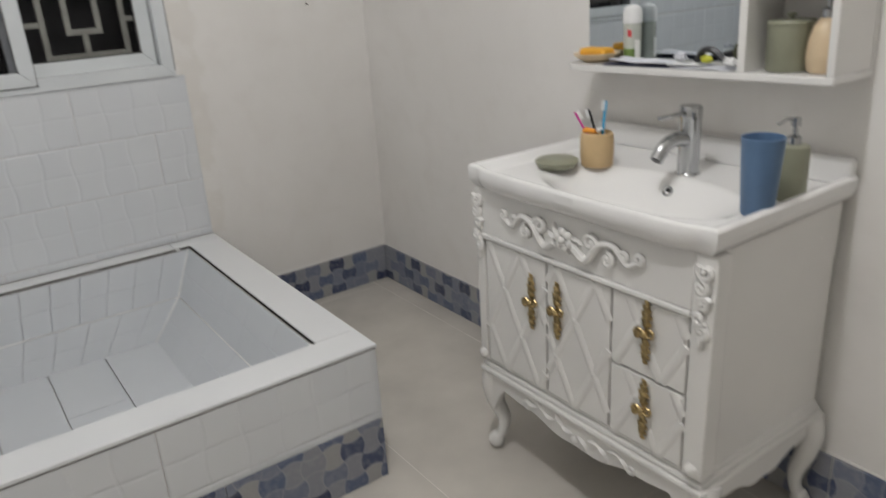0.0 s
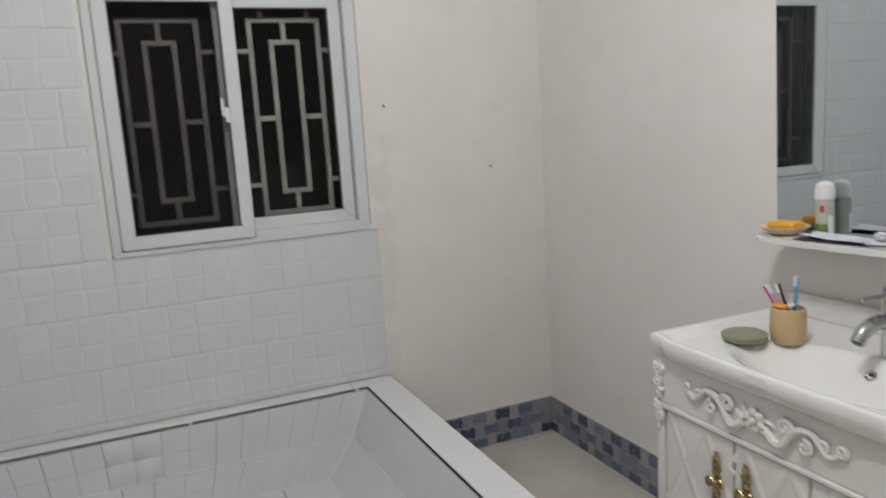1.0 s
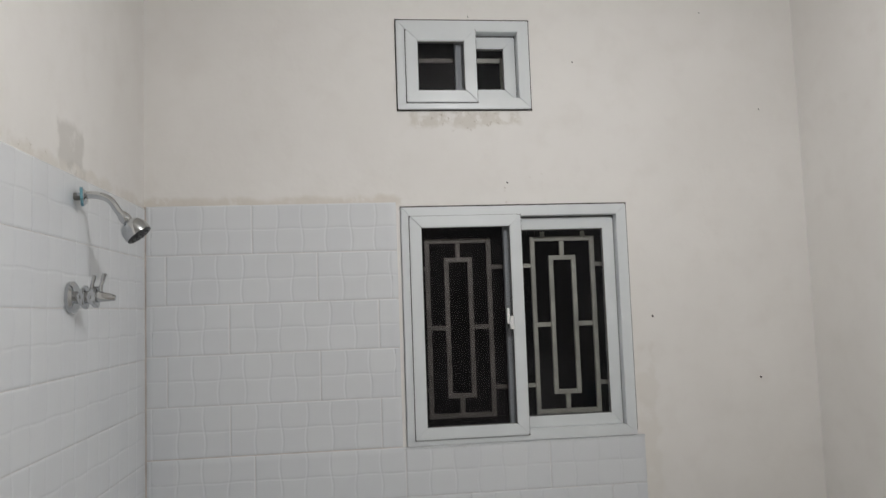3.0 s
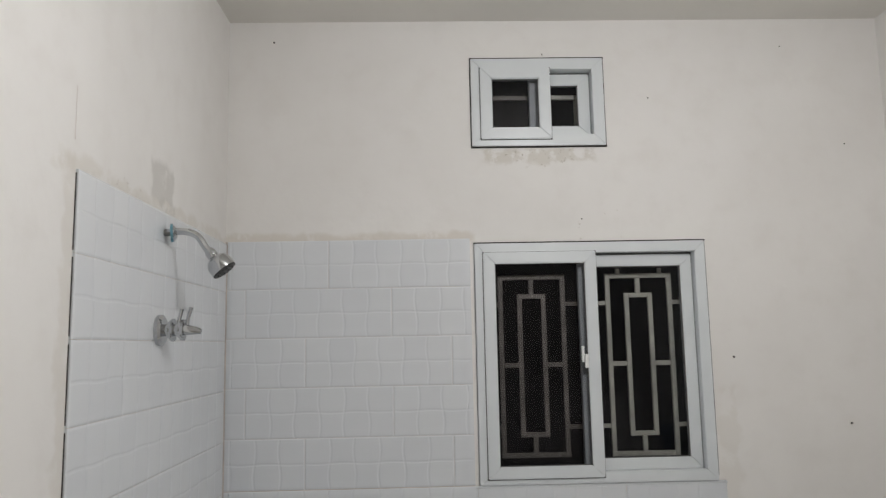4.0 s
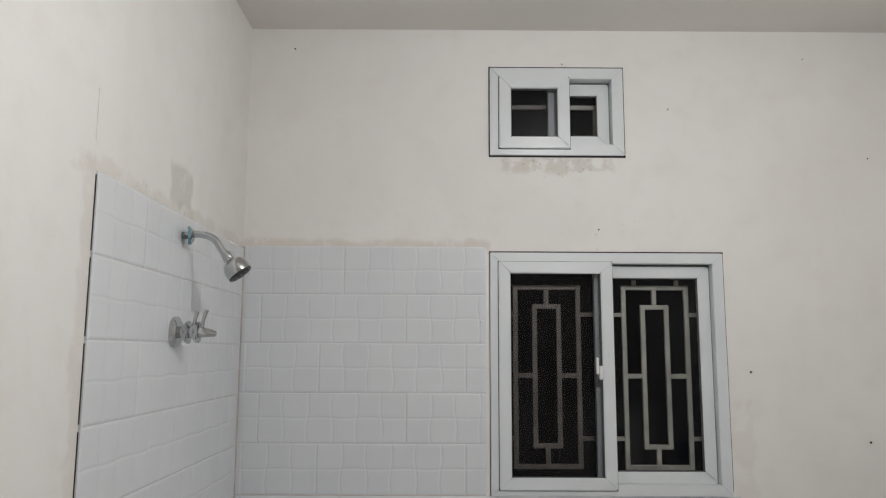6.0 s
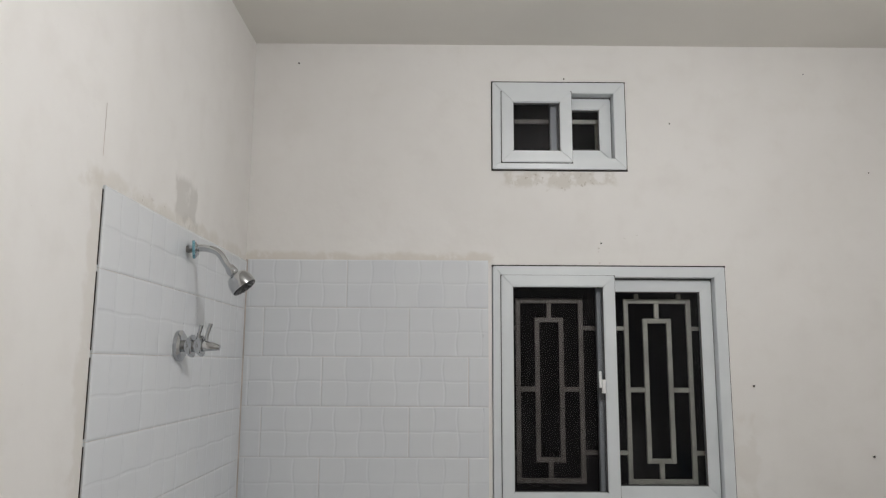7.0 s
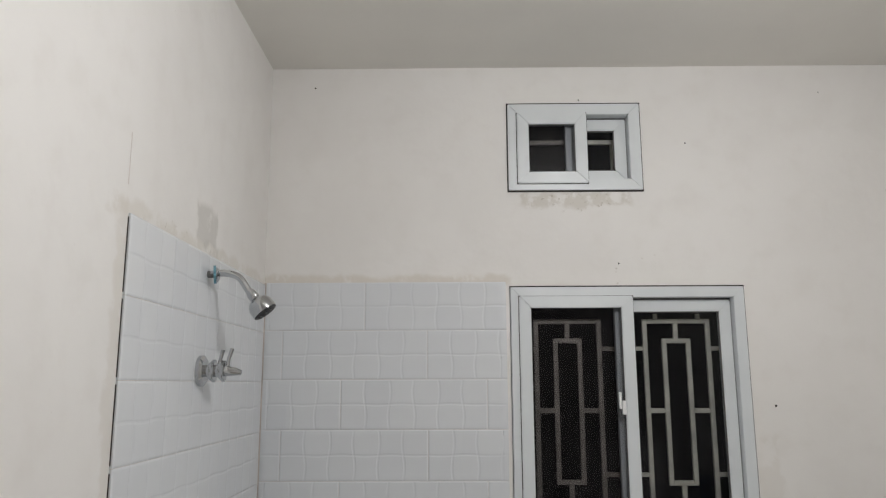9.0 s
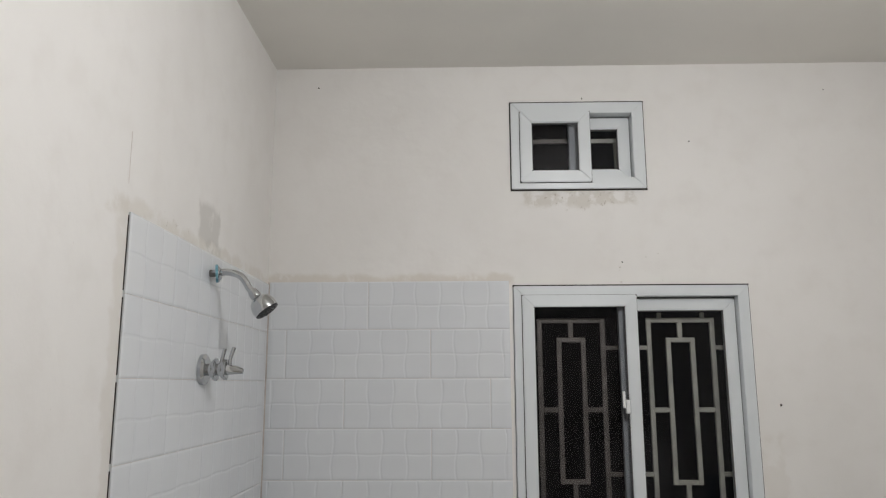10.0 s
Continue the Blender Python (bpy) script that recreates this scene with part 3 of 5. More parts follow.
def quilted(name, y0, y1, z0, z1, handle):
    """A door or drawer front with a raised lattice, and its gilt handle."""
    g = 0.0022
    d = part(name, box(VX - 0.011, VX + 0.006, y0 + g, y1 - g, z0 + g, z1 - g, 0.0025), M_LACQ, vanity)
    bm = bmesh.new()
    slope, gap = 1.90, 0.116
    knots = []
    for s in (1, -1):
        for k in range(-8, 18):
            c = VC + k * gap
            ends = sorted((c + s * 0.004 / slope, c + s * (z1 - z0 - 0.004) / slope))
            lo, hi = max(y0 + 0.004, ends[0]), min(y1 - 0.004, ends[1])
            if hi - lo < 0.012:
                continue
            pts = [F(lo + (hi - lo) * i / 8, z0 + (lo + (hi - lo) * i / 8 - c) * slope * s, 0.0105) for i in range(9)]
            if len(pts) > 2:
                tube(pts, 0.0034, 8, bm, flat=3.4)
    for k in range(-8, 18):
        for j in range(0, 8):
            y, z = VC + k * gap / 2, z0 + j * gap * slope / 2
            if (j - k) % 2 == 0 and y0 + 0.012 < y < y1 - 0.012 and z0 + 0.012 < z < z1 - 0.012:
                blob(bm, F(y, z, 0.0115), 0.0085, 0.5, n=8)
    part("lattice", bm, M_LACQ, d)
    hy, hz = handle
    bm = bmesh.new()
    for t, r in ((-0.062, 0.006), (-0.050, 0.009), (-0.036, 0.0105), (-0.022, 0.009), (0.022, 0.010), (0.037, 0.011), (0.051, 0.009), (0.064, 0.006)):
        blob(bm, F(hy, hz + t, 0.018), r, 0.7, 0.85, 1.15, n=8)
        for e in (-1, 1):
            blob(bm, F(hy + e * r * 0.75, hz + t + 0.004 * e, 0.017), r * 0.5, 0.8, n=6)
    tube([F(hy, hz - 0.066, 0.016), F(hy, hz + 0.066, 0.016)], 0.004, 8, bm)
    for e in (-1, 1):
        tube(spiral(hy + e * 0.013, hz - 0.004 * e, 0.012, 1.2, 0, e, 0.022), 0.0036, 6, bm)
    blob(bm, F(hy + 0.015, hz - 0.005, 0.024), 0.0085, 0.8, 1.0, 1.1, n=8)
    blob(bm, F(hy, hz, 0.023), 0.009, n=8)
    part("handle", bm, M_GOLD, d, "ornate antique gold handle")
    return d


quilted("door", 1.519, 1.732, 0.290, 0.622, (1.562, 0.512))
quilted("door", 1.329, 1.517, 0.290, 0.622, (1.479, 0.517))
quilted("drawer_front", 1.141, 1.327, 0.457, 0.622, (1.234, 0.558))
quilted("drawer_front", 1.141, 1.327, 0.290, 0.455, (1.233, 0.384))


def apron(along, lo, hi, fixed_at, thick, carve):
    """A board with a shaped lower edge under the base moulding; along is 'y' for the front and 'x' for a side."""
    bm = bmesh.new()
    n = 40
    rows = []
    for i in range(n + 1):
        t = i / n
        a = lo + (hi - lo) * t
        m = abs(2 * t - 1)
        low = 0.180 + 0.030 * (0.5 - 0.5 * math.cos(math.pi * min(1, m * 1.25))) - 0.075 * max(0, m - 0.86) / 0.14 + 0.003 * math.cos(m * 14)
        q = []
        for off in (0, thick):
            for z in (0.250, low):
                q.append(bm.verts.new((fixed_at + off, a, z) if along == "y" else (a, fixed_at + off, z)))
        rows.append(q)
    for p, q in zip(rows, rows[1:]):
        for i, j in ((0, 1), (1, 3), (3, 2), (2, 0)):
            bm.faces.new((p[i], p[j], q[j], q[i]))
    bm.faces.new(rows[0][:2] + rows[0][:1:-1])
    bm.faces.new(rows[-1][:2] + rows[-1][:1:-1])
    return bm


fa = part("apron", apron("y", VY0 + 0.03, VY1 - 0.03, VX - 0.006, 0.018, True), M_LACQ, vanity)
part("apron", apron("x", VX + 0.02, 2.54, VY0 + 0.004, 0.016, False), M_LACQ, vanity)
part("apron", apron("x", VX + 0.02, 2.54, VY1 - 0.020, 0.016, False), M_LACQ, vanity)
for s in (1, -1):
    for k in range(5):
        bm = bmesh.new()
        leaf(bm, VC + s * (0.008 + 0.030 * k), 0.214 + 0.003 * k, (0.5 if k % 2 else -0.25) if s > 0 else math.pi - (0.5 if k % 2 else -0.25), 0.040, 0.010, 0.009)
        part("carved_leaf", bm, M_LACQ, fa)
    part("carved_scroll", tube(spiral(VC + s * 0.165, 0.212, 0.012, 1.2, 0.4, s, 0.007), 0.004, 6), M_LACQ, fa)
part("carved_boss", blob(bmesh.new(), F(VC, 0.200, 0.010), 0.011, 0.6), M_LACQ, fa)
for ly, sy in ((VY1 - 0.018, 1), (VY0 + 0.018, -1)):
    for lx, sx in ((VX + 0.026, -1), (2.525, 1)):
        o = 0.010 if sx < 0 else 0.004
        pts = arc([(lx, ly, 0.252), (lx + sx * 1.3 * o, ly + sy * 0.010, 0.205), (lx + sx * 0.8 * o, ly + sy * 0.006, 0.150), (lx - sx * 0.7 * o, ly - sy * 0.008, 0.095), (lx - sx * 0.2 * o, ly - sy * 0.006, 0.052), (lx + sx * 1.2 * o, ly + sy * 0.008, 0.022)], 5)
        n = len(pts)
        bm = tube(pts, [0.034 - 0.019 * min(1, i / (n * 0.72)) + (0.005 if i > n * 0.85 else 0) for i in range(n)], 12)
        blob(bm, (lx + sx * 1.1 * o, ly + sy * 0.006, 0.021), 0.021, 1.0, 1.1, 1.0, 12)
        leg = part("leg", bm, M_LACQ, vanity)
        if sx < 0:
            for k in range(3):
                part("carved_drop", blob(bmesh.new(), (lx - 0.030 + 0.003 * k, ly + sy * 0.008, 0.236 - 0.022 * k), 0.011 - 0.002 * k, 0.8, 0.9, 1.2, 8), M_LACQ, leg)


# ---- washbasin ----
basin = thing("washbasin", (2.33, VC, VZ), "glossy white ceramic washbasin top with a bowed front", "washbasin")


def basin_top():
    bm = bmesh.new()
    y0, y1, xb, zt = 1.088, 1.768, 2.558, 0.806
    ny, nx = 132, 96
    def front(y):
        m = abs(y - (y0 + y1) / 2) / ((y1 - y0) / 2)
        shoulder = 1 / (1 + math.exp((m - 0.865) * 42))
        return 2.094 - 0.010 * shoulder - 0.011 * shoulder * (1 - m * m)
    def ease(t):
        t = max(0.0, min(1.0, t))
        return t * t * (3 - 2 * t)
    top, sides = [], []
    for j in range(ny + 1):
        v = 0.5 - 0.5 * math.cos(math.pi * j / ny)
        y = y0 + (y1 - y0) * (0.6 * j / ny + 0.4 * v)
        row = []
        for i in range(nx + 1):
            u = 0.6 * i / nx + 0.4 * (0.5 - 0.5 * math.cos(math.pi * i / nx))
            x = front(y) + (xb - front(y)) * u
            d = min(x - front(y), y - y0, y1 - y)
            z = zt - 0.006 * (1 - min(1, d / 0.007)) ** 2
            z -= 0.020 * ease((d - 0.010) / 0.038)
            s = ((x - 2.238) / (0.150 if x > 2.238 else 0.122)) ** 2 + ((y - 1.390) / 0.250) ** 2
            z -= 0.110 * max(0.0, 1.0 - s) ** 1.5
            row.append(bm.verts.new((x, y, z)))
        top.append(row)
    for a, b in zip(top, top[1:]):
        for i in range(nx):
            bm.faces.new((a[i], a[i + 1], b[i + 1], b[i]))
    edge = top[0] + [r[-1] for r in top[1:]] + top[-1][-2::-1] + [r[0] for r in top[-2:0:-1]]
    prev = edge
    c = Vector((2.33, VC, 0))
    for inset, z in ((0.0, 0.782), (0.004, 0.768), (0.013, 0.757), (0.022, VZ)):
        ring = []
        for e in edge:
            q = Vector((e.co.x, e.co.y, 0))
            q = q + (c - q).normalized() * inset
            ring.append(bm.verts.new((min(q.x, 2.558), q.y, z)))
        for i in range(len(edge)):
            k = (i + 1) % len(edge)
            bm.faces.new((prev[i], prev[k], ring[k], ring[i]))
        prev = ring
    return bm


slab = part("basin_top", basin_top(), M_CERAMIC, basin)
part("backsplash", box(2.530, 2.559, 1.092, 1.764, 0.782, 0.842, 0.010, seg=3), M_CERAMIC, basin)
bm = bmesh.new()
tube([(2.352 + 0.0095 * math.sin(a) * 0.6, 1.390 + 0.0095 * math.cos(a), 0.757 + 0.0095 * math.sin(a) * 0.8) for a in [k * math.pi / 8 for k in range(17)]], 0.0032, 8, bm)
part("overflow_ring", bm, M_CHROME, basin, "chrome overflow ring")
part("overflow_hole", blob(bmesh.new(), (2.355, 1.390, 0.756), 0.007, 0.5), M_BLACK, basin, "dark overflow hole")
part("drain", lathe([(0.024, 0), (0.024, 0.004), (0.018, 0.006), (0.0, 0.006)], (2.238, 1.390, 0.676), 20), M_CHROME, basin, "chrome drain")

faucet = thing("faucet", (2.415, 1.388, 0.785), "chrome single-lever basin faucet on the washbasin", "faucet")
FX, FY, FZ = 2.415, 1.388, 0.781
part("faucet_body", lathe([(0.027, 0), (0.027, 0.006), (0.0235, 0.010), (0.0235, 0.125), (0.0245, 0.128), (0.0245, 0.150), (0.022, 0.155), (0.0, 0.156)], (FX, FY, FZ), 28), M_CHROME, faucet)
pts = arc([(FX - 0.005, FY, FZ + 0.082), (FX - 0.050, FY + 0.002, FZ + 0.088), (FX - 0.082, FY + 0.004, FZ + 0.076), (FX - 0.104, FY + 0.005, FZ + 0.052)], 6)
sp = part("spout", tube(pts, [0.0165 - 0.002 * i / len(pts) for i in range(len(pts))], 16), M_CHROME, faucet)
d = (Vector(pts[-1]) - Vector(pts[-2])).normalized()
part("aerator", tube([Vector(pts[-1]) - d * 0.002, Vector(pts[-1]) + d * 0.0012], 0.0105, 16), M_BLACK, sp)
part("lever", box(FX - 0.104, FX + 0.010, FY - 0.006, FY + 0.008, FZ + 0.137, FZ + 0.146, 0.004), M_CHROME, faucet)

# ---- mirror cabinet ----
mc = thing("mirror_cabinet", (2.50, 1.43, 0.98), "white wall-hung mirror cabinet with open shelves", "mirror cabinet")
part("backboard", box(2.547, 2.561, 1.090, 1.805, 0.985, 1.760, 0.002), M_LACQ, mc)
part("mirror", box(2.541, 2.546, 1.292, 1.803, 1.003, 1.735, 0.001), M_MIRROR, mc, "plain silvered mirror glass")


def shelf_board(x0, x1, y0, y1, z0, z1, r):
    """A board whose front corner at y1 is rounded off."""
    bm = bmesh.new()
    pts = [(x1, y0), (x0, y0)]
    for k in range(7):
        a = math.pi / 2 * k / 6
        pts.append((x0 + r - r * math.cos(a), y1 - r + r * math.sin(a)))
    pts.append((x1, y1))
    lo, hi = [bm.verts.new((x, y, z0)) for x, y in pts], [bm.verts.new((x, y, z1)) for x, y in pts]
    bm.faces.new(lo)
    bm.faces.new(hi)
    for i in range(len(pts)):
        k = (i + 1) % len(pts)
        bm.faces.new((lo[i], lo[k], hi[k], hi[i]))
    bmesh.ops.bevel(bm, geom=list(bm.edges), offset=0.002, segments=1, affect="EDGES")
    return bm


part("shelf", shelf_board(2.412, 2.546, 1.088, 1.785, 0.985, 1.000, 0.062), M_LACQ, mc)
part("side_panel", box(2.414, 2.546, 1.090, 1.106, 1.000, 1.735, 0.002), M_LACQ, mc)
part("divider", box(2.418, 2.5455, 1.272, 1.290, 1.000, 1.163, 0.002), M_LACQ, mc)
part("divider", box(2.455, 2.5455, 1.274, 1.290, 1.178, 1.735, 0.002), M_LACQ, mc)
part("shelf", box(2.416, 2.546, 1.106, 1.292, 1.163, 1.178, 0.002), M_LACQ, mc)
part("shelf", box(2.430, 2.546, 1.106, 1.274, 1.370, 1.385, 0.002), M_LACQ, mc)
part("top_board", shelf_board(2.418, 2.546, 1.080, 1.815, 1.735, 1.758, 0.035), M_LACQ, mc)


# ---- things on the basin ----
def cup_profile(r0, r1, h, t=0.003):
    return [(0.0, 0), (r0 * 0.94, 0), (r0, 0.003), (r1, h), (r1 - t * 0.5, h + 0.001), (r1 - t, h), (r0 - t, 0.006), (0.0, 0.005)]


DZ = 0.786
dish = thing("soap_dish", (2.262, 1.640, DZ), "olive green round ceramic soap dish with a lid", "soap dish")
part("dish", lathe([(0, 0), (0.036, 0), (0.044, 0.004), (0.0505, 0.013), (0.0505, 0.015), (0, 0.015)], (2.262, 1.640, DZ), 36), M_OLIVE, dish)
part("lid", lathe([(0, 0.0152), (0.0505, 0.0152), (0.051, 0.018), (0.046, 0.0215), (0.018, 0.0228), (0, 0.0228)], (2.262, 1.640, DZ), 36), M_OLIVE, dish)

BX, BY = 2.338, 1.585
bc = thing("toothbrush_cup", (BX, BY, DZ), "tan ceramic toothbrush cup with a squarish body", "cup")
part("cup", lathe([(0, 0), (0.036, 0), (0.039, 0.004), (0.041, 0.03), (0.040, 0.070), (0.038, 0.078), (0.034, 0.080), (0.033, 0.074), (0.034, 0.010), (0, 0.008)], (BX, BY, DZ), 32, sx=0.92, sy=1.0), M_TAN, bc)


def toothbrush(foot, top, m, label, head):
    f, t = Vector(foot), Vector(top)
    tb = thing("toothbrush", foot, label, "toothbrush", "toothbrushes in the cup")
    pts = [f.lerp(t, k / 10) for k in range(11)]
    part("handle", tube(pts, [0.0055, 0.006, 0.006, 0.0055, 0.005, 0.0045, 0.004, 0.0038, 0.0036, 0.0045, 0.004], 8, flat=0.7), m, tb)
    d = (t - f).normalized()
    side = d.cross(Vector((0.3, 1, 0))).normalized() * head
    bm = bmesh.new()
    for k in range(5):
        p = t - d * (0.002 + 0.0045 * k)
        tube([p, p + side * 0.011], 0.0026, 6, bm)
    part("bristles", bm, M_WHITE, tb)


toothbrush((BX - 0.004, BY - 0.012, DZ + 0.009), (BX + 0.008, BY - 0.018, DZ + 0.152), M_CYAN, "blue toothbrush standing in the tan cup", 1)
toothbrush((BX + 0.010, BY - 0.006, DZ + 0.009), (BX - 0.020, BY + 0.052, DZ + 0.122), M_MAGENTA, "magenta toothbrush leaning in the tan cup", -1)
toothbrush((BX + 0.014, BY - 0.012, DZ + 0.009), (BX + 0.012, BY + 0.040, DZ + 0.126), M_BLACK, "dark toothbrush leaning in the tan cup", 1)
tp = thing("toothpaste_tube", (BX - 0.02, BY - 0.002, DZ + 0.02), "orange and white tube lying over the cup rim", "toothpaste")
part("tube_body", tube([(BX - 0.024, BY + 0.014, DZ + 0.086), (BX - 0.022, BY - 0.016, DZ + 0.086)], [0.012, 0.009], 10, flat=0.55), M_ORANGE, tp)
part("tube_end", tube([(BX - 0.021, BY - 0.0165, DZ + 0.088), (BX - 0.004, BY - 0.016, DZ + 0.090)], [0.008, 0.006], 8, flat=0.5), M_WHITE, tp)

tum = solid("tumbler", lathe(cup_profile(0.029, 0.0375, 0.142), (2.264, 1.125, DZ + 0.002), 36), M_BLUE, "tall tapered matte blue plastic tumbler on the basin", "tumbler")
PX, PY = 2.390, 1.138
sd = thing("soap_dispenser", (PX, PY, DZ), "olive green ceramic soap dispenser with a chrome pump", "soap dispenser")
part("bottle", lathe([(0, 0), (0.0285, 0), (0.031, 0.004), (0.0305, 0.098), (0.028, 0.105), (0.016, 0.107), (0, 0.107)], (PX, PY, DZ), 32), M_OLIVE, sd)


def pump(at, parent, turn):
    x, y, z = at
    part("collar", lathe([(0.0125, 0), (0.0125, 0.014), (0.008, 0.017), (0.0045, 0.018), (0.0045, 0.034), (0.0085, 0.035), (0.0085, 0.050), (0, 0.052)], at, 18), M_CHROME, parent, "chrome pump")
    c, s = math.cos(turn), math.sin(turn)
    part("nozzle", tube(arc([(x, y, z + 0.046), (x + 0.018 * c, y + 0.018 * s, z + 0.049), (x + 0.036 * c, y + 0.036 * s, z + 0.040)], 4), 0.0038, 8), M_CHROME, parent, "chrome nozzle")


pump((PX, PY, DZ + 0.107), sd, 2.6)

# ---- things on the mirror shelf ----
before = set(bpy.data.objects) - {mc}
SH = 1.001
sx, sy = 2.480, 1.722
sdish = solid("soap_saucer", lathe([(0, 0), (0.030, 0), (0.052, 0.014), (0.058, 0.020), (0.056, 0.021), (0.034, 0.010), (0, 0.009)], (sx, sy, SH), 32), M_CREAM, "cream ceramic soap saucer on the mirror shelf", "soap dish")
solid("soap_bar", box(sx - 0.024, sx + 0.024, sy - 0.042, sy + 0.040, SH + 0.013, SH + 0.033, 0.009, seg=3), M_YELLOW, "yellow orange soap bar lying in a saucer", "soap")
ax, ay = 2.514, 1.637
can = thing("spray_bottle", (ax, ay, SH), "clear plastic bottle with a domed white cap", "bottle")
part("bottle_body", lathe([(0, 0), (0.0200, 0), (0.0215, 0.003), (0.0215, 0.082), (0.020, 0.088), (0, 0.088)], (ax, ay, SH), 26), mat("frosted_plastic", (0.50, 0.52, 0.46), 0.25, vary=0.1, scale=20, coat=0.4), can)
part("cap", lathe([(0.0228, 0.0882), (0.0228, 0.112), (0.0195, 0.123), (0.011, 0.129), (0, 0.131)], (ax, ay, SH), 26), M_WHITE, can, "domed white cap")


def wrap(bm, at, r, z0, z1, a0, a1, n=8):
    """A patch of label wrapped round an upright cylinder."""
    lo, hi = [], []
    for k in range(n + 1):
        a = a0 + (a1 - a0) * k / n
        for z, row in ((z0, lo), (z1, hi)):
            row.append(bm.verts.new((at[0] + r * math.cos(a), at[1] + r * math.sin(a), at[2] + z)))
    for k in range(n):
        bm.faces.new((lo[k], lo[k + 1], hi[k + 1], hi[k]))
    return bm


part("red_mark", wrap(bmesh.new(), (ax, ay, SH), 0.0221, 0.058, 0.074, 3.3, 3.75), M_RED, can, "red printed mark")
part("green_label", wrap(bmesh.new(), (ax, ay, SH), 0.0221, 0.004, 0.030, 2.5, 4.1), M_LEAF, can, "green printed label")
part("white_label", wrap(bmesh.new(), (ax, ay, SH), 0.0221, 0.004, 0.050, 4.12, 4.75), M_LABEL, can, "white printed label")


def sheet(name, x0, x1, y0, y1, z, m, label, category, seed, lift=0.006, turn=0.0):
    """A limp, slightly creased sheet with thickness."""
    bm = bmesh.new()
    rnd = random.Random(seed)
    ph = [rnd.uniform(0, 6) for _ in range(4)]
    n = 12
    cx, cy = (x0 + x1) / 2, (y0 + y1) / 2
    layers = []
    for h in (0.0, 0.0012):
        rows = []
        for i in range(n + 1):
            row = []
            for k in range(n + 1):
                x, y = x0 + (x1 - x0) * i / n, y0 + (y1 - y0) * k / n
                b = lift * (0.5 + 0.5 * math.sin(9 * i / n + ph[0]) * math.sin(7 * k / n + ph[1])) * (0.4 + 0.6 * k / n)
                dx, dy = x - cx, y - cy
                row.append(bm.verts.new((cx + dx * math.cos(turn) - dy * math.sin(turn), cy + dx * math.sin(turn) + dy * math.cos(turn), z + h + b)))
            rows.append(row)
        layers.append(rows)
    for rows in layers:
        for a, b in zip(rows, rows[1:]):
            for k in range(n):
                bm.faces.new((a[k], a[k + 1], b[k + 1], b[k]))
    for rows in zip(*layers):
        for k in range(n):
            if rows[0] in (layers[0][0], layers[0][-1]):
                bm.faces.new((rows[0][k], rows[0][k + 1], rows[1][k + 1], rows[1][k]))
    for k in (0, n):
        for i in range(n):
            bm.faces.new((layers[0][i][k], layers[0][i + 1][k], layers[1][i + 1][k], layers[1][i][k]))
    return solid(name, bm, m, label, category)


sheet("booklet", 2.424, 2.500, 1.455, 1.650, SH, M_NAVY, "dark navy printed leaflet lying on the shelf", "leaflet", 3, 0.003, 0.05)
sheet("paper_sheet", 2.430, 2.492, 1.475, 1.640, SH + 0.0055, M_PAPER, "pale crumpled paper wrapper on the shelf", "paper", 5, 0.008, -0.04)
sheet("booklet", 2.422, 2.488, 1.310, 1.462, SH, M_PAPER, "white leaflet with a dark edge on the shelf", "leaflet", 8, 0.003, -0.06)
sheet("packet", 2.428, 2.470, 1.392, 1.470, SH + 0.005, M_WHITE, "small white paper packet on the shelf", "packet", 11, 0.004, 0.2)


def tuft(name, at, r, m, label, category, seed, flat=0.7, n=26):
    """A crumpled wad: many small overlapping lumps in one piece."""
    rnd = random.Random(seed)
    bm = bmesh.new()
    bmesh.ops.create_icosphere(bm, subdivisions=3, radius=r)
    for v in bm.verts:
        k = 0.75 + 0.5 * noise.noise(v.co * (2.2 / r) + Vector((seed, 0, 0)))
        v.co = Vector((v.co.x * k + at[0], v.co.y * k + at[1], max(-r * flat * 0.92, v.co.z * k * flat) + at[2] + r * flat * 0.92))
    return solid(name, bm, m, label, category)


tuft("tissue", (2.452, 1.448, SH + 0.012), 0.016, M_PAPER, "crumpled white tissue on the shelf papers", "tissue", 2)
tuft("tissue", (2.446, 1.322, SH + 0.006), 0.016, M_WHITE, "crumpled white tissue on the shelf", "tissue", 7)
tuft("tissue", (2.496, 1.420, SH + 0.006), 0.017, M_WHITE, "crumpled white tissue against the mirror", "tissue", 9)
rz = thing("hair_clip", (2.47, 1.385, SH + 0.006), "black hair clip with a yellow pad on the shelf", "hair clip")
part("shell", tube(arc([(2.462, 1.412, SH + 0.013), (2.460, 1.398, SH + 0.034), (2.462, 1.375, SH + 0.036), (2.466, 1.352, SH + 0.018)], 6), 0.010, 10, flat=0.7), M_BLACK, rz)
part("pad", blob(bmesh.new(), (2.456, 1.386, SH + 0.018), 0.011, 0.8, 1.4, 0.8, 12), mat("lime_plastic", (0.55, 0.55, 0.05), 0.4), rz, "yellow pad")
br = thing("shaving_brush", (2.505, 1.325, SH), "dark olive bristle brush lying on the shelf", "brush")
part("bristle_head", blob(bmesh.new(), (2.500, 1.322, SH + 0.030), 0.028, 0.9, 1.0, 0.95, 16), mat("olive_bristle", (0.07, 0.075, 0.04), 0.8, vary=0.5, scale=120, bump=0.6, bscale=200), br)
part("grip", tube([(2.497, 1.340, SH + 0.028), (2.487, 1.400, SH + 0.014)], [0.010, 0.006], 10), M_BLACK, br)

